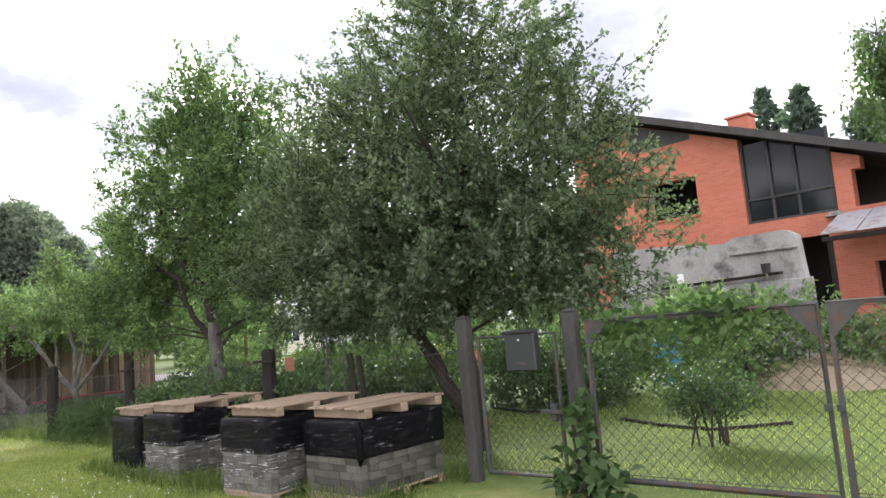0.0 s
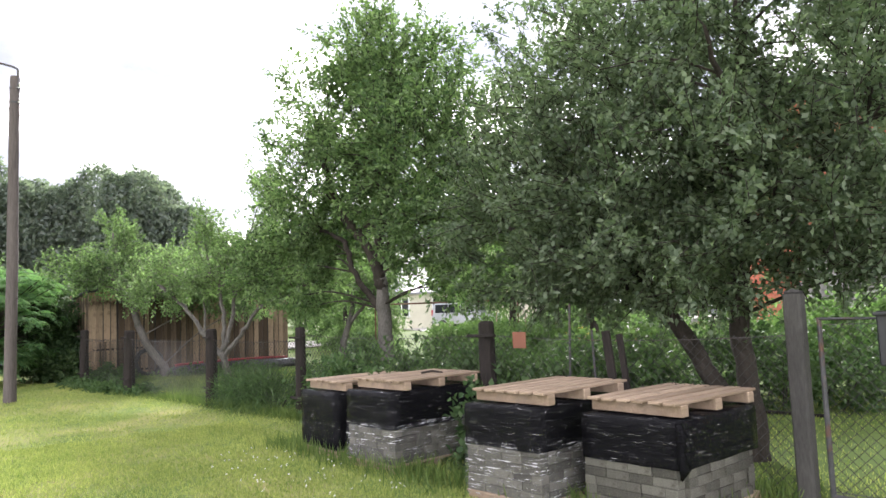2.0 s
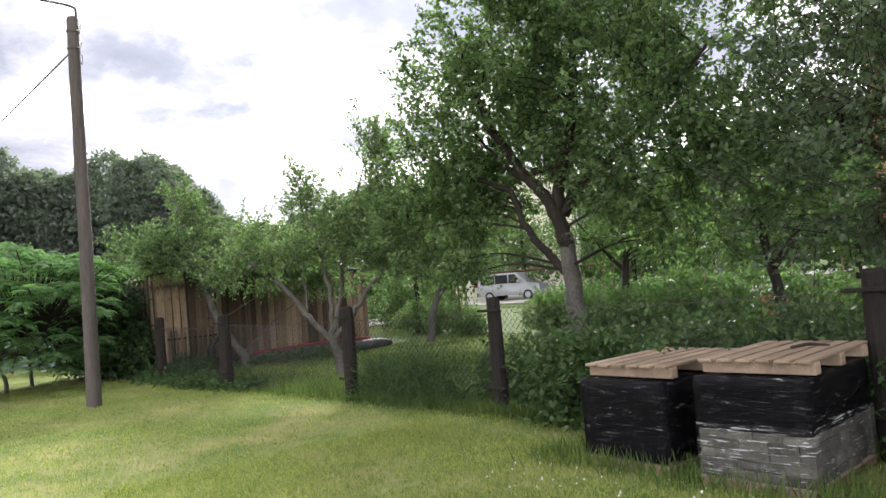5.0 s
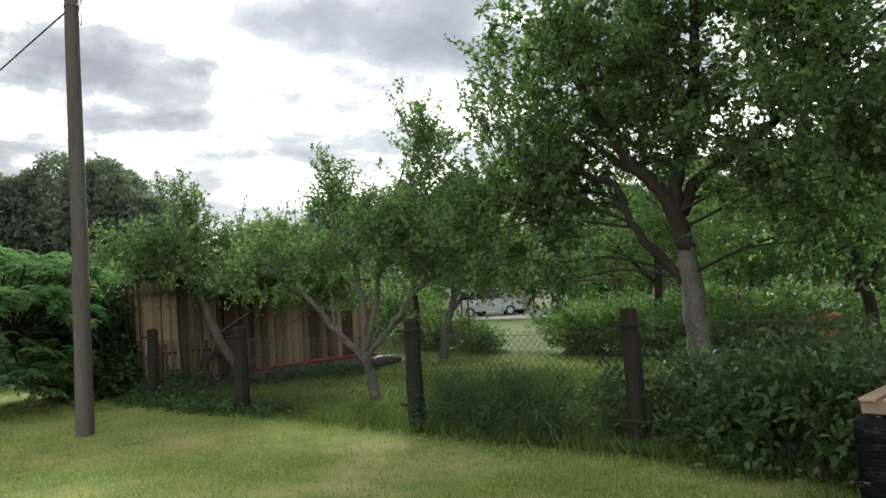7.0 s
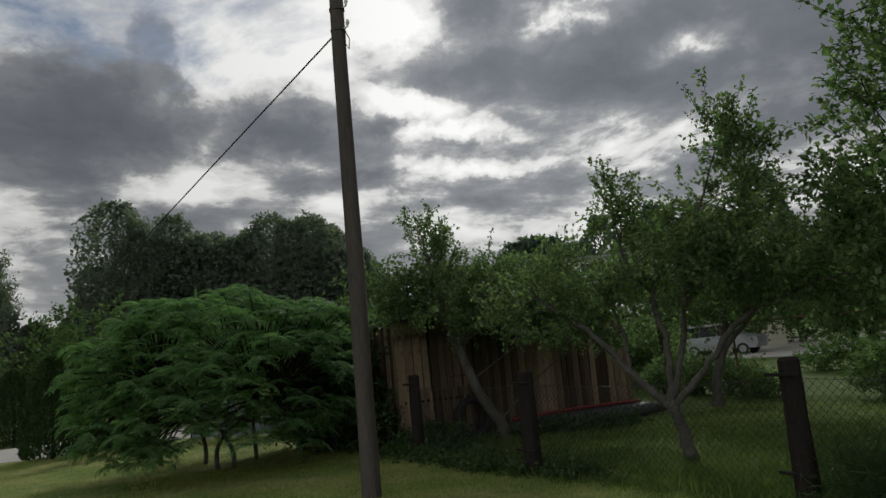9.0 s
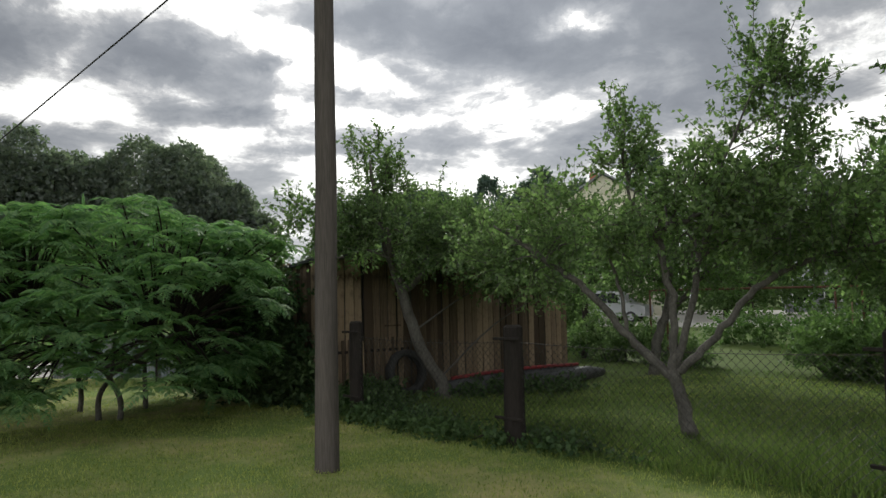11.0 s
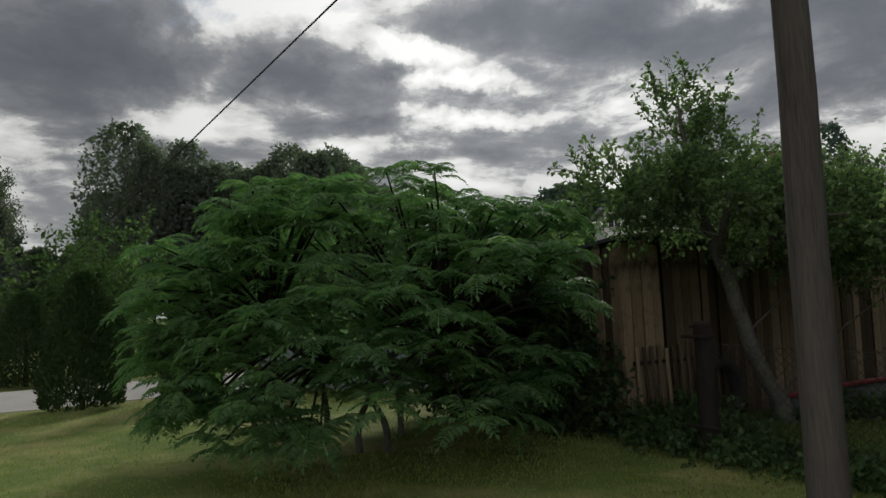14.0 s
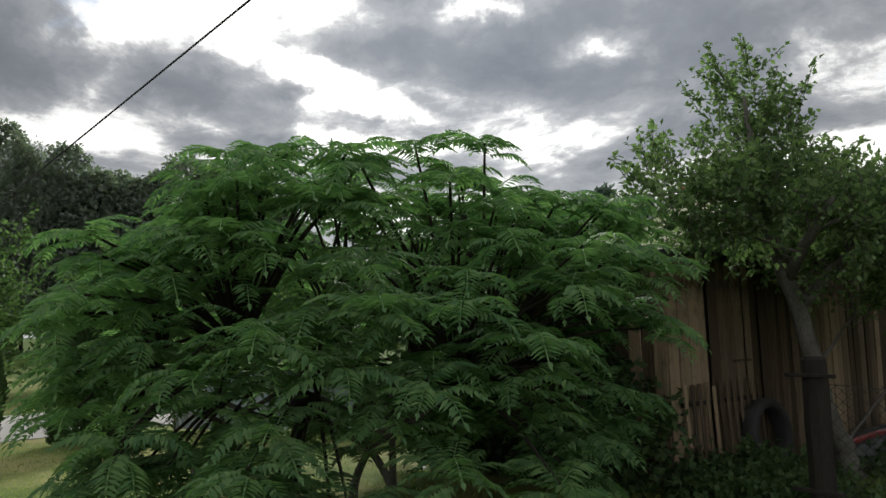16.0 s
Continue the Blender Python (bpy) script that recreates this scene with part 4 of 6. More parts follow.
def corrugated_fence():
    a, b = Vector((-34.0, 1.6, 0)), Vector((-29.8, 6.2, 0))
    d = (b - a).normalized()
    n = Vector((-d.y, d.x, 0))
    span = (b - a).length
    root = thing("corrugated_fence", pose(0, 0, 0), "low blue-grey corrugated sheet fence", "fence")
    k = int(span / 0.9)
    for i in range(k):
        v, f = [], []
        m = 48
        for j in range(m + 1):
            p = a + d * (0.9 * i + 0.9 * j / m) + n * (0.012 * math.sin(j * math.pi / 2) + 0.003 * (i % 2))
            v += [(*p[:2], 0.03), (*p[:2], 1.05 + 0.01 * (i % 3))]
        f = [(2 * j, 2 * j + 2, 2 * j + 3, 2 * j + 1) for j in range(m)]
        part("sheet", Geo().add(v, f), CORRUGATED, root)
        q = a + d * 0.9 * i - n * 0.05
        part("post", Geo().tube([(*q[:2], 0), (*q[:2], 1.1)], 0.025, 6), STEEL, root)


corrugated_fence()


# ---- apple trees ----
tree("apple_tree", "large dark-leaved apple tree with two trunks behind the paver stacks", (-7.15, 7.15, 0),
     [[(0.05, 0, -0.1, 0.17), (0.0, 0.0, 0.35, 0.14), (-0.35, -0.05, 0.9, 0.125), (-0.75, -0.1, 1.5, 0.11), (-1.2, -0.2, 2.2, 0.09), (-1.5, -0.2, 3.2, 0.06), (-1.7, 0, 4.3, 0.02)],
      [(0.1, 0.05, -0.1, 0.17), (0.05, 0.05, 0.8, 0.135), (0.02, 0.0, 1.6, 0.125), (0.1, 0.1, 2.6, 0.1), (0.2, 0.1, 3.8, 0.07), (0.15, 0.2, 5.2, 0.03)],
      [(0.04, 0.02, 2.0, 0.09), (0.7, 0.2, 2.7, 0.07), (1.4, 0.3, 3.3, 0.03)], [(-0.8, -0.1, 1.6, 0.08), (-1.6, -0.5, 2.1, 0.06), (-2.5, -0.8, 2.6, 0.03)],
      [(0.1, 0.1, 2.8, 0.07), (0.4, -0.6, 3.4, 0.05), (0.6, -1.2, 4.0, 0.02)]],
     [(-0.1, 0.2, 4.1, 1.9, 1.9, 1.6), (-0.3, 0.0, 2.7, 2.6, 2.0, 1.0), (1.2, 0.3, 3.2, 1.5, 1.5, 1.5), (-1.7, -0.2, 2.9, 1.9, 1.6, 1.3), (-1.6, 0.1, 4.1, 1.6, 1.5, 1.25), (0.4, 0.2, 5.1, 1.2, 1.2, 0.8), (1.7, 0.4, 2.2, 1.0, 1.0, 0.7), (-2.6, -0.4, 2.3, 1.2, 1.1, 0.7), (-0.5, -0.6, 2.0, 2.0, 1.2, 0.45)],
     4300, DARK_LEAF, BARK, 11, (0.074, 0.045), 25, 0.45, -0.16, 90, 16, girth=0.76)
tree("apple_tree", "tall old apple tree with pale trunk and dark forked limbs", (-13.75, 7.15, 0),
     [[(0.02, 0, -0.1, 0.2), (0.02, 0.01, 0.4, 0.15), (0.0, 0, 1.0, 0.132), (-0.02, -0.02, 1.6, 0.122), (-0.04, -0.05, 2.2, 0.1)],
      [(-0.035, -0.045, 2.0, 0.105), (-0.05, -0.06, 2.2, 0.11), (-0.12, -0.12, 2.5, 0.098), (-0.28, -0.2, 2.85, 0.085), (-0.45, -0.3, 3.05, 0.08), (-0.62, -0.36, 3.35, 0.07), (-0.85, -0.5, 3.85, 0.065), (-1.2, -0.6, 4.7, 0.04), (-1.4, -0.6, 5.5, 0.015)],
      [(-0.08, -0.08, 2.3, 0.10), (-0.1, -0.05, 2.75, 0.09), (0.0, 0.0, 3.2, 0.085), (0.15, 0.1, 3.8, 0.075), (0.24, 0.15, 4.6, 0.06), (0.26, 0.16, 5.8, 0.035), (0.2, 0.2, 6.6, 0.015)],
      [(-0.02, -0.01, 1.55, 0.075), (-0.22, -0.12, 1.85, 0.062), (-0.42, -0.22, 2.1, 0.056), (-0.62, -0.32, 2.5, 0.048), (-0.75, -0.35, 2.9, 0.045), (-1.5, -0.5, 3.2, 0.03), (-2.3, -0.7, 3.1, 0.012)],
      [(-0.02, 0.0, 3.05, 0.07), (-0.3, -0.15, 3.15, 0.055), (-0.56, -0.26, 3.08, 0.05), (-0.95, -0.3, 3.4, 0.035), (-1.6, -0.2, 3.9, 0.012)],
      [(-0.05, -0.03, 2.45, 0.08), (0.12, 0.14, 2.85, 0.07), (0.7, 0.3, 3.2, 0.055), (1.5, 0.3, 3.7, 0.04), (2.3, 0.3, 4.3, 0.015)]],
     [(-0.2, 0.2, 4.9, 1.9, 1.8, 1.4), (-1.6, 0.1, 4.0, 1.6, 1.6, 1.25), (1.4, 0.2, 4.1, 1.9, 1.6, 1.3), (0.0, 0.2, 6.0, 1.4, 1.3, 0.9), (-2.2, -0.2, 2.9, 1.2, 1.2, 0.75), (2.0, 0.0, 2.8, 1.4, 1.2, 0.75), (-1.9, -0.8, 2.3, 1.1, 0.9, 0.65), (-2.7, -0.9, 2.4, 0.7, 0.7, 0.6), (1.7, 0.6, 2.4, 1.2, 1.0, 0.6)],
     3300, APPLE_LEAF, BARK, 12, (0.088, 0.054), 21, 0.46, 0.0, 80, 22, lower=(PALE_BARK, 1))
tree("apple_tree", "low spreading apple tree with forked pale limbs on the lawn", (-19.39, 6.43, 0),
     [[(0.02, 0.0, -0.1, 0.15), (-0.02, -0.01, 0.15, 0.115), (-0.08, -0.05, 0.52, 0.10), (-0.13, -0.08, 0.8, 0.095)],
      [(-0.11, -0.07, 0.68, 0.075), (-0.39, -0.24, 0.98, 0.07), (-0.69, -0.41, 1.38, 0.062), (-0.97, -0.58, 1.77, 0.055), (-1.33, -0.79, 2.1, 0.048), (-1.76, -1.05, 2.48, 0.035), (-2.1, -1.25, 2.75, 0.015)],
      [(-0.13, -0.08, 0.74, 0.075), (-0.11, -0.07, 1.32, 0.062), (-0.11, -0.07, 1.72, 0.058), (-0.19, -0.12, 2.19, 0.055), (-0.21, -0.13, 2.47, 0.05), (-0.07, -0.04, 2.63, 0.046), (0.33, 0.2, 2.76, 0.03), (0.8, 0.4, 2.9, 0.012)],
      [(-0.11, -0.06, 0.85, 0.065), (0.09, 0.05, 1.58, 0.055), (0.18, 0.11, 2.18, 0.05), (0.3, 0.18, 2.6, 0.045), (0.45, 0.26, 3.3, 0.03), (0.8, 0.45, 4.2, 0.008)],
      [(-0.1, -0.06, 0.78, 0.07), (0.18, 0.1, 1.05, 0.062), (0.5, 0.3, 1.51, 0.055), (0.76, 0.46, 1.83, 0.05), (1.11, 0.67, 2.05, 0.04), (1.67, 1.0, 2.25, 0.025), (2.3, 1.3, 2.3, 0.01)],
      [(-0.2, -0.12, 2.4, 0.04), (-0.45, -0.25, 2.75, 0.032), (-0.55, -0.33, 3.4, 0.022), (-0.55, -0.33, 4.05, 0.008)], [(-0.6, -0.36, 1.3, 0.035), (-0.75, -0.3, 1.9, 0.028), (-0.95, -0.4, 2.6, 0.012)]],
     [(0.0, 0.1, 2.75, 1.2, 1.2, 0.6), (-1.0, -0.55, 2.75, 0.95, 0.9, 0.5), (1.3, 0.75, 2.6, 1.2, 1.1, 0.6), (0.75, 0.45, 3.55, 0.75, 0.7, 0.65), (0.95, 0.55, 4.2, 0.5, 0.5, 0.5), (-0.55, -0.33, 3.5, 0.35, 0.35, 0.7), (-1.9, -1.1, 2.3, 0.75, 0.75, 0.55), (2.0, 1.2, 2.2, 0.7, 0.7, 0.5)],
     1750, APPLE_LEAF, PALE_BARK, 13, (0.078, 0.05), 15, 0.34, -0.08, 70, 24, girth=0.8)
tree("apple_tree", "leaning old apple tree spreading over the shed", (-24.45, 6.45, 0),
     [[(0.05, 0.05, -0.1, 0.15), (0.0, -0.1, 0.35, 0.115), (0.02, -0.45, 0.85, 0.105), (0.05, -0.75, 1.5, 0.095), (0.0, -0.95, 2.2, 0.085), (-0.1, -1.2, 3.0, 0.06), (-0.1, -1.4, 4.2, 0.02)],
      [(0.02, -0.85, 1.9, 0.07), (0.2, -0.2, 2.4, 0.06), (0.3, 0.6, 2.7, 0.045), (0.3, 1.6, 2.9, 0.02)], [(0.0, -0.95, 2.2, 0.06), (0.5, -1.4, 2.6, 0.05), (0.9, -1.7, 2.9, 0.02)]],
     [(0.0, -1.1, 2.95, 1.0, 1.2, 0.55), (0.3, 0.4, 2.75, 1.1, 1.6, 0.6), (-0.1, -1.3, 3.5, 0.7, 0.75, 0.5), (0.5, 1.4, 2.4, 0.9, 1.1, 0.6), (0.6, -0.8, 2.6, 0.8, 1.0, 0.45), (-0.6, 0.8, 3.0, 0.9, 1.2, 0.6), (0.9, 2.3, 2.0, 0.7, 0.7, 0.5), (-0.3, -2.2, 3.05, 0.75, 0.8, 0.45), (-0.1, -1.4, 4.15, 0.3, 0.35, 0.45)],
     1900, APPLE_LEAF, PALE_BARK, 14, (0.078, 0.052), 18, 0.38, -0.1, 60, 26)
tree("apple_tree", "small crooked apple tree on the far lawn", (-24.0, 11.95, 0),
     [[(0, 0, -0.1, 0.13), (0.05, 0.05, 0.7, 0.11), (0.25, 0.2, 1.4, 0.09), (0.3, 0.3, 2.2, 0.06), (0.2, 0.3, 3.2, 0.02)], [(0.2, 0.15, 1.2, 0.07), (0.7, 0.5, 1.9, 0.05), (1.2, 0.8, 2.5, 0.02)]],
     [(0.3, 0.3, 2.9, 1.6, 1.6, 0.9), (1.0, 0.7, 2.4, 1.0, 1.0, 0.6), (-0.6, -0.1, 2.6, 1.0, 1.0, 0.7)], 800, LIGHT_LEAF, PALE_BARK, 15, (0.09, 0.055), 13, 0.45, -0.15, 25, 8)
tree("fruit_tree", "slim fruit tree behind the weeds in the garden", (-13.6, 12.5, 0),
     [[(0, 0, -0.1, 0.12), (-0.05, 0, 1.0, 0.10), (-0.25, 0.05, 2.0, 0.08), (-0.4, 0.1, 3.2, 0.04)], [(-0.1, 0, 1.4, 0.06), (0.4, 0.2, 2.3, 0.04), (0.7, 0.3, 3.0, 0.02)]],
     [(-0.1, 0.1, 3.3, 1.8, 1.6, 1.3), (0.8, 0.3, 2.7, 1.2, 1.1, 0.8), (-1.2, 0, 2.8, 1.2, 1.1, 0.8)], 800, LIGHT_LEAF, BARK, 16, (0.09, 0.055), 12, 0.45, -0.15, 25, 6)
tree("fruit_tree", "leafy fruit tree beside the flower beds", (-19.6, 15.5, 0),
     [[(0, 0, -0.1, 0.14), (0.05, 0, 1.0, 0.11), (0.1, 0.05, 2.0, 0.09), (0.2, 0.1, 3.6, 0.03)], [(0.08, 0.02, 1.6, 0.06), (-0.6, -0.2, 2.4, 0.04), (-1.1, -0.3, 3.0, 0.02)]],
     [(0.1, 0.1, 3.5, 1.9, 1.8, 1.4), (-0.9, -0.2, 2.7, 1.3, 1.2, 0.8), (1.0, 0.2, 2.8, 1.3, 1.2, 0.9)], 850, LIGHT_LEAF, BARK, 17, (0.1, 0.06), 12, 0.45, -0.12, 25, 6)
tree("fruit_tree", "young leafy tree in the neighbouring garden", (-28.3, 14.5, 0),
     [[(0, 0, -0.1, 0.12), (0.05, 0, 1.0, 0.10), (0.0, 0.05, 2.4, 0.07), (0.1, 0.1, 3.8, 0.03)]],
     [(0.1, 0.1, 3.4, 1.9, 1.8, 1.2), (-0.9, -0.6, 2.8, 1.3, 1.2, 0.8), (0.9, 0.6, 2.8, 1.3, 1.3, 0.8)], 800, LIGHT_LEAF, BARK, 18, (0.1, 0.06), 12, 0.45, -0.12, 20, 10)


# ---- sumac ----
def frond_quads(rng, length=0.5, pairs=12):
    """An arched pinnate leaf along +x: pairs of lance-shaped leaflets that hang from a drooping midrib."""
    out = []

    def rib(u):
        return np.array([length * u * (1 - 0.15 * u), 0, 0.14 * length * math.sin(u * 2.4) - 0.26 * length * u ** 2.4])
    for k in range(pairs + 1):
        u = (k + 1.5) / (pairs + 1.5)
        b = rib(u)
        size = 0.108 * (0.5 + 0.62 * math.sin(math.pi * min(1, u * 0.8 + 0.14))) * rng.uniform(0.88, 1.12)
        for side in ((1, -1) if k < pairs else (0,)):
            d = np.array([0.42, side * 0.88, -0.20]) if side else np.array([1, 0, -0.6])
            d = unit(d + rng.normal(size=3) * 0.07)
            w = unit(np.cross(d, (0, 0, 1.0))) * 0.0165
            tip = b + d * size + np.array([0, 0, -0.18 * size])
            mid = b + d * size * 0.4
            out.append([b, mid - w + (0, 0, 0.004), tip, mid + w + (0, 0, 0.004)])
        a = rib((k + 0.5) / (pairs + 1.5))
        out.append([a + (0, 0.004, 0), b + (0, 0.004, 0), b - (0, 0.004, 0), a - (0, 0.004, 0)])
    return np.array(out)


def sumac():
    rng, rnd = np.random.default_rng(21), random.Random(21)
    cx, cy = -26.35, 1.12
    root = thing("sumac", pose(cx, cy, 0), "broad dome-shaped green sumac with feathery leaves", "shrub")
    tips = []
    while len(tips) < 260:
        a, u = rng.uniform(0, 2 * math.pi), rng.uniform(0.0, 1.0)
        e = math.asin(u)
        r = rng.uniform(0.76, 1.0) * (1 + 0.12 * noise.noise(Vector((math.cos(a) * 2, math.sin(a) * 2, u * 2))))
        flare, rise = math.cos(e) ** 0.62, math.sin(e) ** 0.6
        p = np.array([math.cos(a) * flare * 2.62 * r, math.sin(a) * flare * 2.75 * r, 0.55 + 2.78 * rise * (0.5 + 0.5 * r)])
        across = p[0] * 0.42 + p[1] * 0.9
        low = 0.85 if -0.2 < across < 0.6 and p[0] > 0 else 0.55
        if p[2] < low + 0.25 * rnd.random() or across < (-2.3 if p[2] > 1.3 else -1.9):
            continue
        p[2] -= 0.22 * max(0.0, -across - 0.8)
        if across > 0.4 and p[2] > 1.5:
            p += np.array([0.42, 0.9, 0.55]) * 0.11 * across
        if all(np.linalg.norm(p - q) > 0.23 for q in tips):
            tips.append(p)
    # a skirt of lower boughs that hang towards the lawn
    for k in range(38):
        a = rng.uniform(0.35, 1.7) if k % 2 else rng.uniform(-1.5, -0.5)
        tips.append(np.array([math.cos(a) * 2.45 * rng.uniform(0.72, 1.0), math.sin(a) * 2.45 * rng.uniform(0.72, 1.0), rng.uniform(0.5, 0.95)]))
    hubs = []
    for fx, fy, n in ((-1.9, -0.85, 3), (-1.06, -0.06, 3), (0.14, 0.0, 3), (0.4, 0.25, 3), (-0.7, 0.9, 3)):
        knee = (fx * 0.85 + rnd.uniform(-0.2, 0.2), fy * 0.85 + rnd.uniform(-0.2, 0.2), rnd.uniform(0.6, 0.85))
        stem = part("stem", Geo().tube(smooth_line([(fx, fy, -0.05, 0.05), (fx * 0.97 + rnd.uniform(-0.05, 0.05), fy * 0.97, 0.35, 0.055), (*knee, 0.05)])[:, :3], list(np.linspace(0.048, 0.034, 11)), 8, False, 0.06, rnd), PALE_BARK, root, smooth=True)
        for k in range(n):
            a = 2 * math.pi * (k + rnd.random() * 0.5) / n
            hub = np.array([fx * 0.6 + math.cos(a) * 1.0, fy * 0.6 + math.sin(a) * 1.0, rng.uniform(1.15, 1.75)])
            bend = (knee[0] + (hub[0] - knee[0]) * 0.55, knee[1] + (hub[1] - knee[1]) * 0.55, knee[2] + 0.45 * (hub[2] - knee[2]))
            part("fork", Geo().tube(smooth_line([(*knee, 0.042), (*bend, 0.036), (*hub, 0.028)])[:, :3], list(np.linspace(0.032, 0.02, 11)), 7, False, 0.06, rnd), PALE_BARK, stem, smooth=True)
            hubs.append(hub)
    hubs = np.array(hubs)
    for p in tips:
        h = hubs[np.argmin(np.linalg.norm(hubs - p, axis=1))]
        mid = h * 0.45 + p * 0.55 + np.array([0, 0, 0.12])
        part("bough", Geo().tube(smooth_line([(*h, 0.022), (*mid, 0.017), (*p, 0.011)], 3)[:, :3], list(np.linspace(0.022, 0.010, 7)), 5, False), BARK, root, smooth=True)
    shapes = [frond_quads(rng, ln, n) for ln, n in ((0.46, 12), (0.52, 13), (0.40, 11), (0.48, 13))]
    meshes = [quads("frond", s, SUMAC_LEAF) for s in shapes]
    single, rest = [], []
    for p in tips:
        out = unit(np.array([p[0], p[1], 0.0]))
        turn0 = math.atan2(out[1], out[0])
        n = rnd.randint(9, 11)
        toward = p[0] * 0.9 - p[1] * 0.42
        for k in range(n):
            a = turn0 + (k / n - 0.5) * 2 * math.pi + rnd.uniform(-0.2, 0.2)
            facing = math.cos(a - turn0)
            lift = math.radians(rnd.uniform(2, 24) if facing < 0.2 else rnd.uniform(-20, 12))
            m = Matrix.Translation(p + np.array([0, 0, -0.035 * (k % 4)])) @ Matrix.Rotation(a, 4, "Z") @ Matrix.Rotation(-lift, 4, "Y") @ Matrix.Rotation(rnd.uniform(-0.3, 0.3), 4, "X") @ Matrix.Scale(rnd.uniform(0.8, 1.12), 4)
            if len(single) < 300 and toward > 1.35 and facing > 0.15:
                single.append((rnd.randrange(4), m))
            else:
                rest.append((rnd.randrange(4), m))
    for k, m in single:
        part("frond", meshes[k], None, root, m=m)
    inner = []
    while len(inner) < 480:
        q = np.array([rng.normal() * 1.25, rng.normal() * 1.25, rng.uniform(0.7, 2.4)])
        if np.hypot(q[0], q[1]) < 2.3 * (1 - max(0.0, q[2] - 1.6) * 0.35):
            inner.append((rnd.randrange(4), Matrix.Translation(q) @ Matrix.Rotation(rng.uniform(0, 6.28), 4, "Z") @ Matrix.Rotation(rng.uniform(-0.4, 0.3), 4, "Y")))
    arrays = [shapes[k] @ np.array(m.to_3x3()).T + np.array(m.translation) for k, m in rest + inner]
    tagged(part("fronds", quads("fronds", np.concatenate(arrays), SUMAC_LEAF), None, root), kind="stuff")
    spike = thing("sumac_spike", pose(cx + 0.3, cy - 0.3, 3.3), "single pointed flower spike at the top of the sumac", "flower")
    part("spike", Geo().tube([(0, 0, -0.3), (0, 0, 0.05), (0, 0, 0.12), (0, 0, 0.2)], [0.01, 0.03, 0.02, 0.004], 7, True, 0.2, rnd), SUMAC_LEAF, spike)


sumac()


def thuja(x, y, h, r, seed, label):
    rng = np.random.default_rng(seed)
    root = thing("thuja", pose(x, y, ground_z(x, y)), label, "thuja", "thujas by the lane")
    part("trunk", Geo().tube([(0, 0, -0.05), (0, 0, h * 0.9)], [0.06, 0.01], 6), BARK, root)
    n = 9000
    u = rng.uniform(0, 1, n)
    a = rng.uniform(0, 2 * math.pi, n)
    prof = r * np.sqrt(np.clip(1 - u, 0, 1)) * np.minimum(1, 0.82 + u) * 1.12
    lump = np.array([1 + 0.06 * noise.noise(Vector((math.cos(b) * 2.2, math.sin(b) * 2.2, v * 4 + seed))) for b, v in zip(a, u)])
    rad = prof * lump * rng.uniform(0.78, 1.02, n)
    places = np.stack([np.cos(a) * rad, np.sin(a) * rad, 0.05 + u * h], 1)
    dirs = np.stack([np.cos(a) * 0.6, np.sin(a) * 0.6, np.full(n, 0.9)], 1) + rng.normal(size=(n, 3)) * 0.3
    part("foliage", quads("foliage", leaf_quads(rng, places, dirs, 0.12, 0.055), HEDGE_LEAF), None, root)


thuja(-33.7, -1.95, 2.6, 0.78, 31, "dark green clipped thuja beside the gravel lane")
thuja(-33.3, 0.05, 2.3, 0.6, 32, "dark green thuja partly hidden by the sumac")
thuja(-40.6, -3.4, 2.5, 0.9, 33, "dark thuja on the far side of the lane")
thuja(-41.2, -1.4, 2.3, 0.8, 34, "dark thuja on the far side of the lane")

# ---- shrubs, weeds and vines ----
shrub("ivy_shrub", "dense dark shrub at the corner of the shed", (-26.9, 3.85, 0), [(0.2, 0, 1.2, 1.25, 0.75, 1.35), (-0.9, -0.2, 0.9, 1.0, 0.8, 1.1), (1.1, 0.1, 0.5, 0.7, 0.5, 0.5)], 1500, HEDGE_LEAF, 41, (0.11, 0.07), 14)
shrub("weed_bank", "tall leafy weeds growing through the wire fence", (-11.9, 5.75, 0),
      [(0, 0, 0.45, 1.6, 0.7, 0.48), (-1.6, 0.25, 0.35, 0.9, 0.5, 0.36), (1.3, 0.2, 0.5, 0.9, 0.6, 0.5), (0.4, -0.25, 0.4, 1.1, 0.5, 0.4), (2.4, 0.25, 0.5, 0.8, 0.45, 0.5)], 1500, WEED_LEAF, 42, (0.10, 0.052), 11, 0.35, -0.35, 60, "weeds", "stuff")
shrub("weed_bank", "tall leafy weeds behind the wire fence", (-11.2, 7.6, 0),
      [(0.2, 0, 0.42, 2.0, 0.9, 0.44), (-2.2, 0.0, 0.24, 1.2, 0.7, 0.26), (2.0, 0.0, 0.5, 1.1, 0.8, 0.5)], 1500, WEED_LEAF, 43, (0.10, 0.055), 11, 0.35, -0.35, 60, "weeds", "stuff")
shrub("tall_grass", "tuft of long grass round a fence post", (-15.0, 5.35, 0), [(0, 0, 0.25, 1.3, 0.35, 0.3), (-1.0, -0.05, 0.2, 0.7, 0.3, 0.24)], 480, WEED_LEAF, 44, (0.3, 0.012), 10, 0.2, -0.5, 5, "grass", "stuff")
shrub("ground_cover", "low creeping plants along the shed and fence", (-23.4, 4.3, 0), [(0, 0, 0.04, 1.9, 0.6, 0.1), (-1.2, 0.6, 0.05, 1.1, 0.8, 0.15), (1.8, 0.0, 0.03, 1.4, 0.45, 0.08), (3.4, 0.4, 0.03, 1.0, 0.4, 0.07)], 950, WEED_LEAF, 45, (0.075, 0.06), 9, 0.12, -0.4, 6, "ground cover", "stuff")
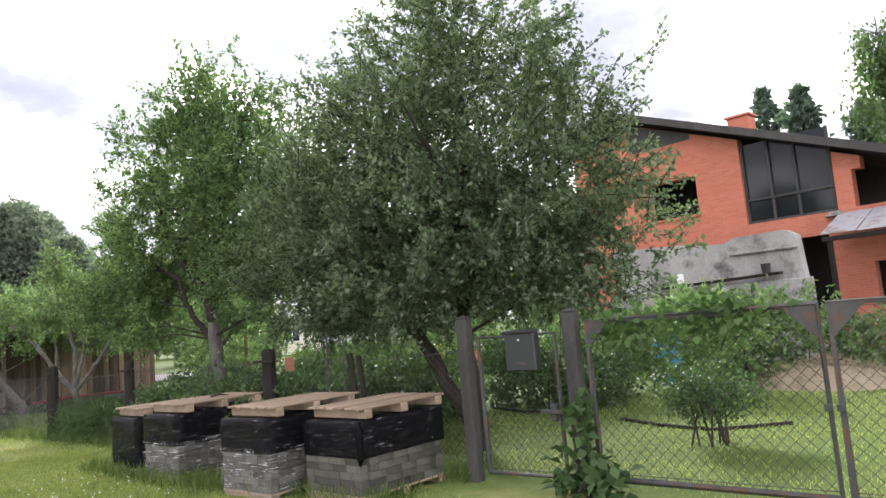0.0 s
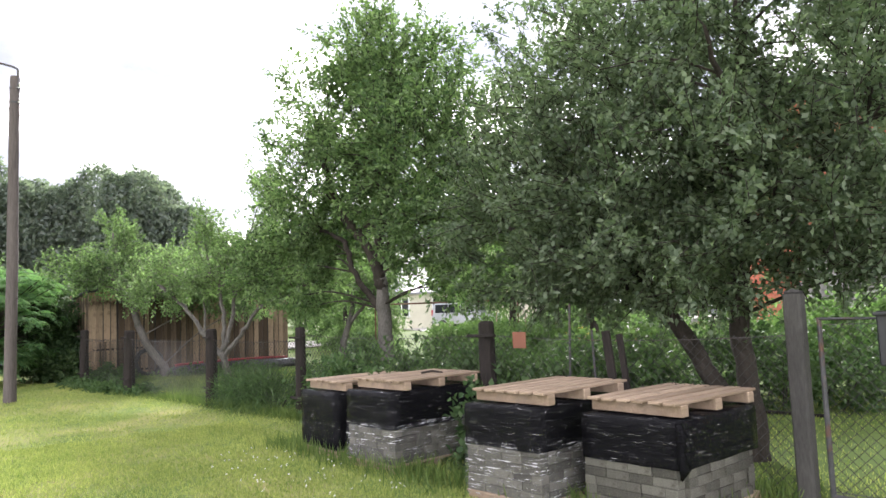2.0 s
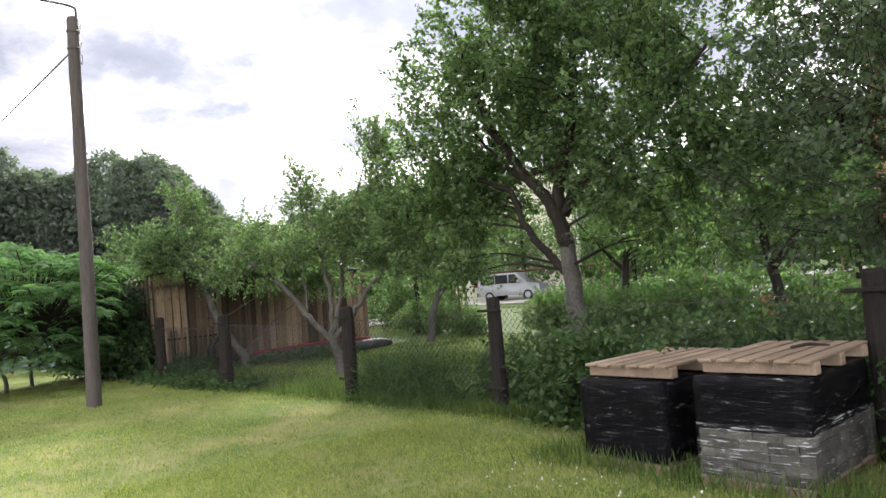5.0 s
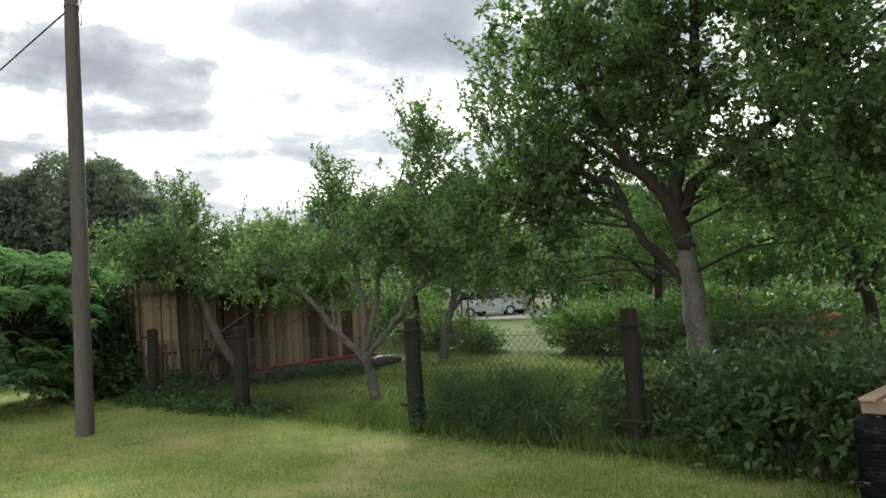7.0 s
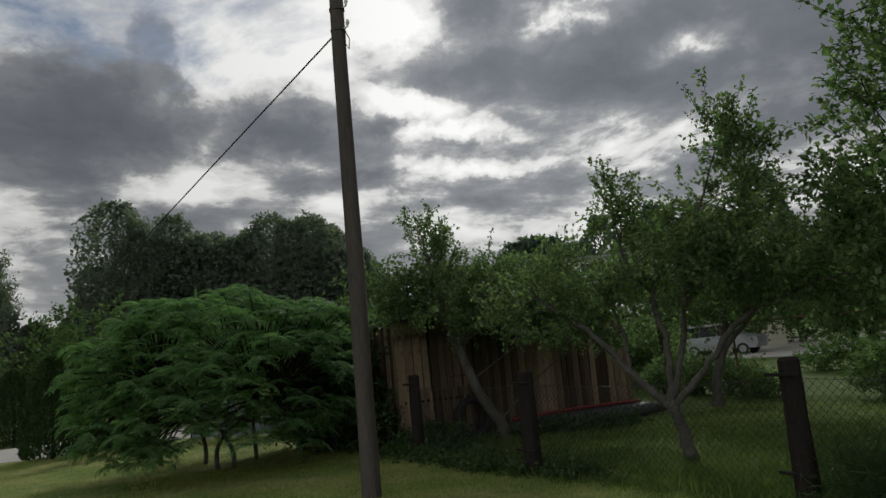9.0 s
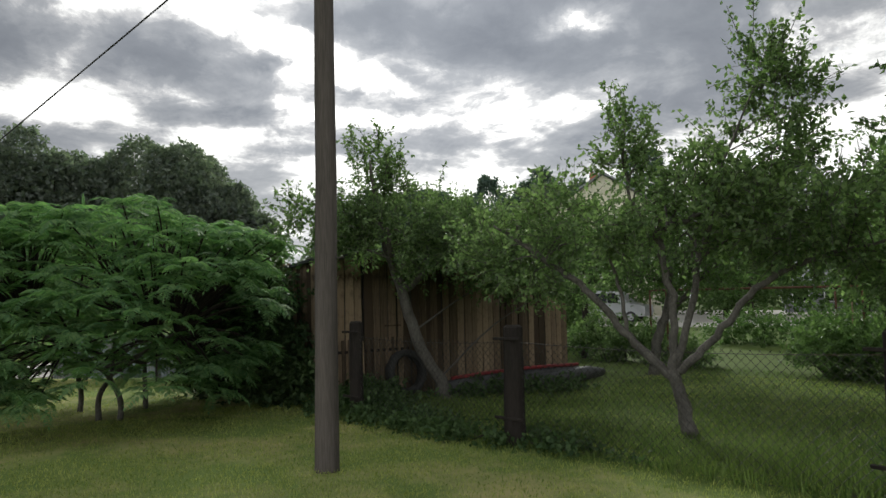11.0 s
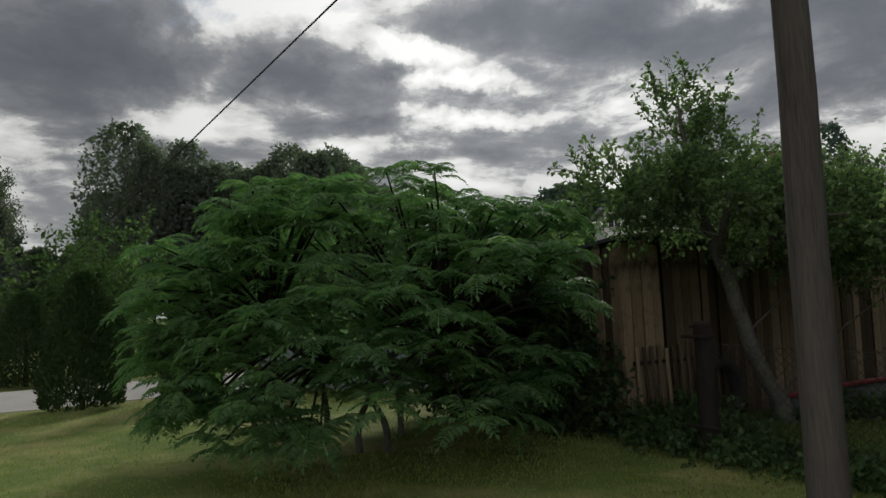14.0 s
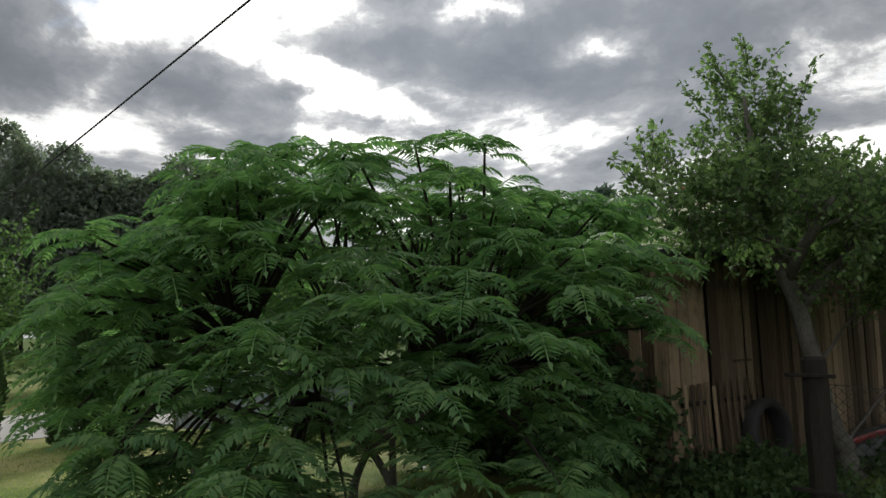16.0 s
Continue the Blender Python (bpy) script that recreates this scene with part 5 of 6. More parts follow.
shrub("ground_cover", "low nettles in front of the shed wall", (-24.75, 5.0, 0), [(0.1, -0.2, 0.16, 0.6, 0.7, 0.2), (0.45, 2.4, 0.05, 0.5, 1.2, 0.08), (1.1, 3.4, 0.05, 0.4, 1.0, 0.09)], 420, WEED_LEAF, 46, (0.09, 0.06), 10, 0.2, -0.4, 12, "ground cover", "stuff")
shrub("young_shrub", "small leafy shrub with bare lower stems on the lawn", (-4.75, 8.35, 0), [(0, 0, 0.6, 0.42, 0.4, 0.26), (0.15, 0.1, 0.5, 0.5, 0.4, 0.2)], 260, WEED_LEAF, 47, (0.06, 0.03), 12, 0.16, -0.5, 9)
shrub("garden_shrub", "bushy green currant shrub in the garden", (-8.3, 12.3, 0), [(0, 0, 0.75, 1.2, 0.9, 0.75), (1.4, 0.5, 0.8, 1.1, 0.9, 0.8), (-1.3, -0.2, 0.6, 0.9, 0.8, 0.6)], 750, LIGHT_LEAF, 48, (0.10, 0.065), 12)
shrub("garden_shrub", "dense green shrub before the concrete wall", (-6.6, 15.6, 0), [(0, 0, 0.8, 1.6, 1.0, 0.8), (1.9, 0.2, 0.55, 0.9, 0.8, 0.55), (-1.7, 0.2, 0.9, 1.3, 1.0, 0.9)], 850, APPLE_LEAF, 49, (0.12, 0.08), 12)
shrub("garden_shrub", "round green shrub in a bed behind the wicket gate", (-8.9, 10.6, 0), [(0, 0, 0.6, 1.0, 0.9, 0.6), (1.0, 0.3, 0.5, 0.7, 0.7, 0.45)], 420, WEED_LEAF, 50, (0.10, 0.06), 12)
shrub("garden_shrub", "bright green shrub by the tree trunks", (-9.7, 8.7, 0), [(0, 0, 0.5, 0.9, 0.7, 0.5), (-1.0, 0.4, 0.6, 0.8, 0.7, 0.55)], 330, LIGHT_LEAF, 51, (0.11, 0.07), 12)
shrub("garden_hedge", "low green hedge row across the far lawn", (-19.9, 13.9, 0), [(-0.6, 0, 0.5, 1.5, 0.6, 0.55), (1.0, 0.0, 0.55, 1.3, 0.65, 0.6), (2.6, -0.4, 0.5, 1.4, 0.6, 0.5), (4.2, -1.0, 0.55, 1.4, 0.6, 0.5)], 2000, LIGHT_LEAF, 52, (0.10, 0.06), 11, 0.3, -0.4, 20, "hedge")
shrub("garden_shrub", "low bushes at the end of the orchard lawn", (-26.0, 14.4, 0), [(0, 0, 0.45, 1.0, 0.6, 0.5), (1.3, -0.4, 0.3, 0.8, 0.5, 0.35), (-1.4, -0.3, 0.55, 0.9, 0.7, 0.6)], 700, APPLE_LEAF, 58, (0.10, 0.06), 12)
shrub("garden_shrub", "dark leafy bush behind the shed", (-31.4, 15.8, 0.03), [(0, 0, 1.1, 1.3, 1.2, 1.2), (0.9, 0.6, 0.8, 0.9, 0.9, 0.9)], 520, APPLE_LEAF, 38, (0.14, 0.09), 12)
shrub("garden_shrub", "dark leafy bush at the edge of the yard", (-34.2, 19.6, 0.08), [(0, 0, 1.1, 1.3, 1.2, 1.2), (-0.8, 1.2, 1.2, 1.1, 1.0, 1.2)], 520, APPLE_LEAF, 39, (0.14, 0.09), 12)
shrub("garden_shrub", "leafy bushes between the orchard and the yard", (-22.5, 18.2, 0.03), [(0, 0, 0.6, 1.8, 0.8, 0.6), (2.6, 0.3, 0.7, 1.6, 0.8, 0.7), (5.2, 0.3, 0.6, 1.6, 0.8, 0.65)], 1100, LIGHT_LEAF, 59, (0.12, 0.075), 11)
shrub("garden_hedge", "tall mixed hedge behind the gravel yard", (-36, 46, 0.3), [(k * 4.5, -k * 0.6 + (k % 2), 1.7 + 0.3 * (k % 3), 3.4, 1.6, 1.9) for k in range(-5, 8)], 2600, LIGHT_LEAF, 60, (0.26, 0.18), 11, 0.6, -0.5, 30, "hedge")
shrub("flower_bed", "leafy bed of tall perennials by the yard", (-26.5, 20.5, 0.1), [(0, 0, 0.5, 2.0, 0.8, 0.5), (3.0, 0.5, 0.45, 1.8, 0.8, 0.5), (6.0, 0.8, 0.55, 1.8, 0.9, 0.55)], 800, LIGHT_LEAF, 53, (0.12, 0.075), 11, 0.3, -0.4, 20, "plants")
shrub("flower_bed", "leafy raised bed with tall perennials", (-15.8, 17.5, 0), [(0, 0, 0.5, 2.4, 0.9, 0.55), (3.2, -0.3, 0.6, 1.8, 0.9, 0.6), (6.0, -1.0, 0.7, 1.6, 0.9, 0.7)], 900, LIGHT_LEAF, 54, (0.12, 0.075), 11, 0.3, -0.4, 20, "plants")
shrub("gate_vine", "leafy vine climbing over the top of the double gate", (-3.7, 6.16, 0), [(0, 0.05, 1.44, 0.95, 0.12, 0.05), (0.5, 0.05, 1.48, 0.45, 0.12, 0.05), (-0.6, 0.05, 1.42, 0.3, 0.12, 0.06)], 70, LIGHT_LEAF, 55, (0.09, 0.065), 8, 0.14, -0.5, 0, "vine")
shrub("creeper", "large-leaved creeper at the foot of the gate post", (-4.62, 5.85, 0), [(0, 0, 0.22, 0.17, 0.15, 0.22), (0.06, 0.0, 0.6, 0.05, 0.06, 0.3), (0.2, -0.06, 0.12, 0.22, 0.15, 0.12)], 38, WEED_LEAF, 56, (0.13, 0.10), 7, 0.12, -0.6, 5, "vine")
shrub("creeper", "small creeper growing up a paver stack", (-8.72, 5.0, 0), [(0, 0, 0.45, 0.12, 0.16, 0.45), (0.05, -0.1, 0.15, 0.16, 0.16, 0.15)], 60, WEED_LEAF, 57, (0.085, 0.06), 8, 0.14, -0.6, 4, "vine")
for i, (x, y, sx, h, s) in enumerate(((-44, -6, 3.2, 4.6, 61), (-46, -1.5, 3.0, 5.4, 62), (-48, 4.5, 3.5, 5.2, 63), (-45, 10, 3.6, 5.0, 64), (-44, 16, 3.2, 5.4, 65), (-39, 19, 2.4, 4.2, 66), (-50, -12, 4.0, 6.5, 67))):
    tree("garden_tree", "round leafy tree beyond the gravel lane", (x, y, ground_z(x, y)), [[(0, 0, -0.1, 0.16), (0.1, 0, h * 0.4, 0.12), (0, 0.1, h * 0.8, 0.04)]],
         [(0, 0, h * 0.62, sx * 0.8, sx * 0.8, h * 0.33), (sx * 0.45, 0.3, h * 0.45, sx * 0.55, sx * 0.5, h * 0.25), (-sx * 0.4, -0.3, h * 0.5, sx * 0.55, sx * 0.5, h * 0.26), (0, 0, h * 0.3, sx * 0.8, sx * 0.8, h * 0.22)],
         900, LIGHT_LEAF if i % 2 else APPLE_LEAF, BARK, s, (0.17, 0.11), 10, 0.5, -0.25, 15, 6, group="trees beyond the lane")

for x, y, sx, h, s in ((-42, 33, 3.6, 6.6, 71), (-36, 37, 3.8, 7.2, 72), (-29.5, 38.5, 3.6, 6.4, 73), (-23.5, 39.5, 3.8, 7.0, 74)):
    tree("garden_tree", "leafy deciduous tree behind the gravel yard", (x, y, ground_z(x, y)), [[(0, 0, -0.1, 0.17), (0.1, 0, h * 0.4, 0.12), (0, 0.1, h * 0.8, 0.04)]],
         [(0, 0, h * 0.64, sx * 0.75, sx * 0.75, h * 0.32), (sx * 0.5, 0.3, h * 0.45, sx * 0.55, sx * 0.5, h * 0.27), (-sx * 0.45, -0.3, h * 0.48, sx * 0.55, sx * 0.5, h * 0.27), (0, 0, h * 0.26, sx * 0.85, sx * 0.8, h * 0.22)],
         900, LIGHT_LEAF, BARK, s, (0.18, 0.12), 10, 0.5, -0.25, 15, 6, group="trees behind the yard")


# ---- garden details ----
def hay_heap():
    g = Geo()
    n, rings = 32, 9
    v, f = [], []
    for k in range(rings + 1):
        u = k / rings
        for j in range(n):
            a = 2 * math.pi * j / n
            r = u * 1.45 * (1 + 0.16 * noise.noise(Vector((math.cos(a) * 1.5, math.sin(a) * 1.5, 3))))
            z = 0.45 * (1 - u * u) ** 1.1 + 0.09 * noise.noise(Vector((r * math.cos(a) * 2.2, r * math.sin(a) * 2.2, 1))) * (1 - u)
            v.append((r * math.cos(a) * 1.2, r * math.sin(a) * 0.8, max(z, -0.02) - 0.02))
    for k in range(rings):
        for j in range(n):
            a, b = k * n + j, k * n + (j + 1) % n
            f.append((a, b, b + n, a + n))
    root = thing("hay_heap", pose(-5.1, 13.9, 0) @ Matrix.Diagonal((0.72, 0.72, 0.85, 1)), "heap of dry cut grass on the lawn", "hay heap")
    part("mound", g.add(v, f), HAY, root, smooth=True)
    rng = np.random.default_rng(5)
    k = rng.choice(len(v), 5000)
    p = np.array(v)[k] + rng.normal(size=(5000, 3)) * 0.07
    d = rng.normal(size=(5000, 3)) * (1, 1, 0.4)
    tagged(part("straw", quads("straw", leaf_quads(rng, p, d, 0.22, 0.012), HAY), None, root), kind="stuff")


hay_heap()


def bed_edge(pts, label):
    root = thing("bed_edging", pose(0, 0, 0), label, "edging", "edgings of the beds")
    for (xa, ya), (xb, yb) in zip(pts, pts[1:]):
        a, b = Vector((xa, ya, 0)), Vector((xb, yb, 0))
        m = Matrix.Translation(a) @ Matrix.Rotation(math.atan2(yb - ya, xb - xa), 4, "Z")
        part("edging_board", Geo().box((0, -0.03, 0), ((b - a).length - 0.01, 0.03, 0.04), None, 0.008), POST_WOOD, root, m=m)


bed_edge([(-6.6, 9.7), (-5.8, 9.35), (-5.0, 9.2), (-4.3, 9.9)], "dark board edging round a garden bed")
bed_edge([(-10.2, 10.9), (-9.6, 10.3), (-8.6, 10.0), (-7.7, 10.1)], "dark board edging round a shrub bed")
stake = thing("garden_stake", pose(-6.1, 13.0, 0, 3, 0, 0), "short grey wooden stake in the lawn", "stake")
part("stake", Geo().box((-0.04, -0.04, -0.05), (0.04, 0.04, 0.75), None, 0.01), POST_WOOD, stake)


def pipe_frame(x, y, turn, w, d, h):
    root = thing("pipe_frame", pose(x, y, ground_z(x, y), 0, 0, turn), "rusty pipe frame standing on the lawn", "pipe frame")
    for px in (0, w):
        for py in (0, d):
            part("upright", Geo().tube([(px, py, -0.05), (px, py, h)], 0.028, 7), RUST, root)
    for p, q in (((0, 0), (w, 0)), ((w, 0), (w, d)), ((w, d), (0, d)), ((0, d), (0, 0))):
        part("top_rail", Geo().tube([(*p, h), (*q, h)], 0.024, 7), RUST, root)


pipe_frame(-25.0, 13.9, 58, 5.2, 1.1, 1.9)
for k in range(7):
    x, y = -22.0 + k * 1.1, 17.0 + k * 0.35
    root = thing("bean_pole", pose(x, y, ground_z(x, y), 0, random.uniform(-3, 3), 0), "thin pale pole in the vegetable bed", "pole", "bean poles")
    part("pole", Geo().tube([(0, 0, -0.05), (0, 0, 1.5)], 0.018, 6), NEW_WOOD, root)
for x, y in ((-17.4, 16.2), (-15.9, 16.4)):
    root = thing("flower_pot", pose(x, y, 0.0), "terracotta trough with flowers on a low stand", "flower pot", "flower troughs")
    part("trough", Geo().box((-0.35, -0.15, 0.45), (0.35, 0.15, 0.72), None, 0.02).box((-0.25, -0.1, 0), (0.25, 0.1, 0.45), None, 0.02), TERRACOTTA, root)
    rng = np.random.default_rng(int(-x * 10))
    p = np.array([0, 0, 0.78]) + rng.normal(size=(160, 3)) * (0.2, 0.1, 0.07)
    part("leaves", quads("leaves", leaf_quads(rng, p, rng.normal(size=(160, 3)), 0.12, 0.07), LIGHT_LEAF), None, root)
    p = np.array([0, 0, 0.86]) + rng.normal(size=(90, 3)) * (0.22, 0.1, 0.05)
    tagged(part("flowers", quads("flowers", leaf_quads(rng, p, rng.normal(size=(90, 3)), 0.07, 0.06), PETAL if x < -16.5 else WHITE_PETAL), None, root), kind="stuff")
barrel = thing("barrel", pose(-8.2, 14.2, 0), "blue plastic barrel among the shrubs", "barrel")
part("barrel", Geo().tube([(0, 0, 0), (0, 0, 0.1), (0, 0, 0.45), (0, 0, 0.8), (0, 0, 0.9)], [0.26, 0.29, 0.31, 0.29, 0.26], 16), BLUE, barrel, smooth=True)


# ---- brick house and ruin ----
def panel_wall(x0, x1, z0, z1, y, thick, holes, mat, top=None):
    """A wall along x built round rectangular openings; top gives the height at an x."""
    xs = sorted({x0, x1, *[h[0] for h in holes], *[h[1] for h in holes]})
    made = []
    for a, b in zip(xs, xs[1:]):
        cuts = sorted([(h[2], h[3]) for h in holes if h[0] <= a + 1e-6 and h[1] >= b - 1e-6])
        za, zb = (top(a), top(b)) if top else (z1, z1)
        low = z0
        spans = []
        for c, d in cuts:
            spans.append((low, c, c))
            low = d
        spans.append((low, za, zb))
        for lo, ha, hb in spans:
            if min(ha, hb) - lo < 0.01:
                continue
            v = [(a, y, lo), (b, y, lo), (b, y, hb), (a, y, ha), (a, y + thick, lo), (b, y + thick, lo), (b, y + thick, hb), (a, y + thick, ha)]
            made.append(Geo().add(v, [(0, 1, 2, 3), (5, 4, 7, 6), (4, 0, 3, 7), (1, 5, 6, 2), (3, 2, 6, 7), (4, 5, 1, 0)]))
    return made


def brick_house():
    root = thing("brick_house", pose(0, 0, 0), "unfinished two-storey red brick house with dark openings and a felt roof", "house")
    y, x0, x1 = 22.5, -15.6, -4.4

    def slope(x):
        return 8.25 - abs(x + 13.8) * 0.385
    holes = [(-9.55, -7.0, 3.82, 6.35), (-12.75, -11.02, 4.42, 5.66), (-8.17, -7.33, 0.2, 3.2), (-13.2, -11.05, 6.85, 7.05), (-6.3, -5.2, 0.2, 2.3), (-6.55, -4.7, 3.85, 4.9)]
    holes = [h for h in holes if h[3] - h[2] > 0.3]
    for piece in panel_wall(x0, x1, 0.0, 8, y, 0.4, holes, BRICK, lambda x: slope(x) - 0.12):
        part("wall_section", piece, BRICK, root)
    part("gable_window", Geo().box((-13.3, y - 0.02, 6.88), (-11.05, y + 0.05, 7.06)).add(
        [(-13.3, y - 0.02, 7.06), (-11.05, y - 0.02, 7.06), (-11.05, y - 0.02, slope(-11.05) - 0.14), (-13.3, y - 0.02, slope(-13.3) - 0.14),
         (-13.3, y + 0.05, 7.06), (-11.05, y + 0.05, 7.06), (-11.05, y + 0.05, slope(-11.05) - 0.14), (-13.3, y + 0.05, slope(-13.3) - 0.14)],
        [(0, 1, 2, 3), (5, 4, 7, 6), (4, 0, 3, 7), (1, 5, 6, 2), (3, 2, 6, 7), (4, 5, 1, 0)]), DARK_TRIM_UNLIT, root, "dark boarded gable window")
    # added dark wall that stands for the unlit rooms behind the openings
    for piece in panel_wall(x0 + 0.4, x1 - 0.4, 0.0, 8, y + 2.4, 0.2, [(-13.8, -13.7, 0.01, 0.02)], DARK_TRIM_UNLIT, lambda x: slope(x) - 0.2):
        part("inner_wall", piece, DARK_TRIM_UNLIT, root)
    part("side_wall", Geo().box((x1 - 0.4, y + 0.4, 0), (x1, y + 9, 4.5)), BRICK, root)
    part("side_wall", Geo().box((x0, y + 0.4, 0), (x0 + 0.4, y + 9, 7.3)), BRICK, root)
    part("back_wall", Geo().box((x0, y + 9, 0), (x1, y + 9.4, 4.6)), BRICK, root)
    for s in (-1, 1):
        xe = -13.8 + (-2.3 if s < 0 else 10.6)
        v = []
        for xx in (-13.8, xe):
            for yy in (y - 0.55, y + 9.7):
                z = 8.25 - abs(xx + 13.8) * 0.385
                v += [(xx, yy, z), (xx, yy, z + 0.16)]
        part("roof", Geo().add(v, [(0, 4, 6, 2), (1, 3, 7, 5), (0, 1, 5, 4), (2, 6, 7, 3), (4, 5, 7, 6), (0, 2, 3, 1)]), ROOF_FELT, root)
        f = [(-13.8, y - 0.58, 8.25), (xe, y - 0.58, slope(xe)), (xe, y - 0.58, slope(xe) + 0.24), (-13.8, y - 0.58, 8.49)]
        part("fascia", Geo().add(f + [(a, b - 0.04, c) for a, b, c in f], [(0, 1, 2, 3), (7, 6, 5, 4), (0, 4, 5, 1), (1, 5, 6, 2), (2, 6, 7, 3), (3, 7, 4, 0)]), DARK_TRIM_UNLIT, root)
    ch = part("chimney", Geo().box((-11.0, y + 3.0, 6.3), (-10.25, y + 3.6, 7.95), None, 0.01), BRICK, root)
    part("chimney_cap", Geo().box((-11.07, y + 2.93, 7.95), (-10.18, y + 3.67, 8.03), None, 0.01), BRICK, ch)
    win = part("glazing", Geo().box((-9.5, y + 0.2, 3.85), (-7.05, y + 0.22, 6.3)), GLASS, root, "large dark window")
    for x in (-9.52, -8.75, -8.02, -7.08):
        part("mullion", Geo().box((x - 0.04, y + 0.12, 3.85), (x + 0.04, y + 0.2, 6.32), None, 0.006), DARK_TRIM_UNLIT, win)
    for z in (3.86, 4.55):
        part("transom", Geo().box((-9.55, y + 0.1, z - 0.04), (-7.0, y + 0.195, z + 0.04), None, 0.006), DARK_TRIM_UNLIT, win)
    for a, b, c, d in holes[1:2]:
        part("sill", Geo().box((a - 0.08, y - 0.07, c - 0.075), (b + 0.08, y + 0.1, c - 0.004), None, 0.01), BRICK, root)
    part("loose_bricks", Geo().box((-7.3, y - 0.25, 3.66), (-6.5, y - 0.02, 3.72), pose(0, 0, 0), 0.01).box((-7.2, y - 0.2, 3.72), (-6.9, y - 0.05, 3.8), None, 0.01), CONCRETE, root)
    shed_roof = thing("lean_to_roof", pose(-5.2, 22.38, 3.72, 0, 0, 0), "pale patched tin lean-to roof on posts", "lean-to")
    for k in range(4):
        for j in range(2):
            part("tin_sheet", Geo().box((-1.75 + k * 0.86, -1.05 - j * 1.0, -0.36 - j * 0.36), (-0.92 + k * 0.86, 0.0 - j * 1.0, -0.35 - j * 0.36), Matrix.Rotation(0.34, 4, "X") @ Matrix.Translation((0, 0, 0.36 + 0.36 * j + 0.012 * ((k + j) % 2)))), TIN, shed_roof)
    for k in range(2):
        part("lean_to_post", Geo().box((-1.6 + k * 2.9, -1.95, -3.72), (-1.48 + k * 2.9, -1.83, -0.74), None, 0.01), POST_WOOD, shed_roof)
    part("beam", Geo().box((-1.7, -2.0, -0.86), (1.6, -1.88, -0.74), None, 0.01), POST_WOOD, shed_roof)
    part("beam", Geo().box((-1.7, -0.08, -0.12), (1.6, 0.03, -0.02), None, 0.01), POST_WOOD, shed_roof)
    ruin = thing("concrete_ruin", pose(0, 0, 0), "broken grey concrete wall with a projecting ledge", "ruin")
    v = [(-12.2, 19.0, 0), (-6.72, 19.0, 0), (-6.95, 19.0, 1.9), (-7.05, 19.0, 3.05), (-7.3, 19.0, 3.2), (-8.6, 19.0, 3.18), (-8.85, 19.0, 3.05), (-10.2, 19.0, 3.2), (-12.2, 19.0, 3.3)]
    n = len(v)
    part("wall", Geo().add(v + [(a, b + 0.35, c) for a, b, c in v], [tuple(range(n)), tuple(range(2 * n - 1, n - 1, -1))] + [(i, i + n, (i + 1) % n + n, (i + 1) % n) for i in range(n)]), CONCRETE, ruin)
    part("lower_wall", Geo().box((-12.3, 18.8, 0), (-6.75, 18.98, 1.98), None, 0.02), CONCRETE, ruin)
    part("ledge_plank", Geo().box((-10.6, 18.62, 2.06), (-7.4, 18.86, 2.13), Matrix.Translation((-9, 0, 2.1)) @ Matrix.Rotation(-0.03, 4, "Y") @ Matrix.Translation((9, 0, -2.1)), 0.01), POST_WOOD, ruin)
    part("cap", Geo().box((-8.7, 18.9, 2.72), (-7.05, 18.985, 2.78), None, 0.01), CONCRETE, ruin)
    can = thing("white_can", pose(-10.05, 18.75, 2.13), "white plastic can on the ledge", "can")
    part("can", Geo().box((-0.09, -0.07, 0), (0.09, 0.07, 0.26), None, 0.02), WHITE_PAINT, can)
    pot = thing("dark_bucket", pose(-7.75, 18.74, 2.17), "dark bucket on the ledge of the ruin", "bucket")
    part("bucket", Geo().tube([(0, 0, 0), (0, 0, 0.24)], [0.09, 0.12], 12), RUBBER, pot)
    pile = thing("lumber_pile", pose(-3.9, 19.5, 0, 0, 0, 10), "pile of broken boards leaning by the house", "lumber pile")
    rnd = random.Random(3)
    for k in range(11):
        part("board", Geo().box((-1.2, 0, 0), (1.2, 0.14, 0.035), None, 0.006), POST_WOOD if k % 3 else WHITE_PAINT, pile, m=pose(rnd.uniform(-0.5, 0.5), rnd.uniform(-0.6, 0.6), 0.1 + 0.05 * k, rnd.uniform(-10, 10), rnd.uniform(-12, 4), rnd.uniform(-25, 25)))


brick_house()


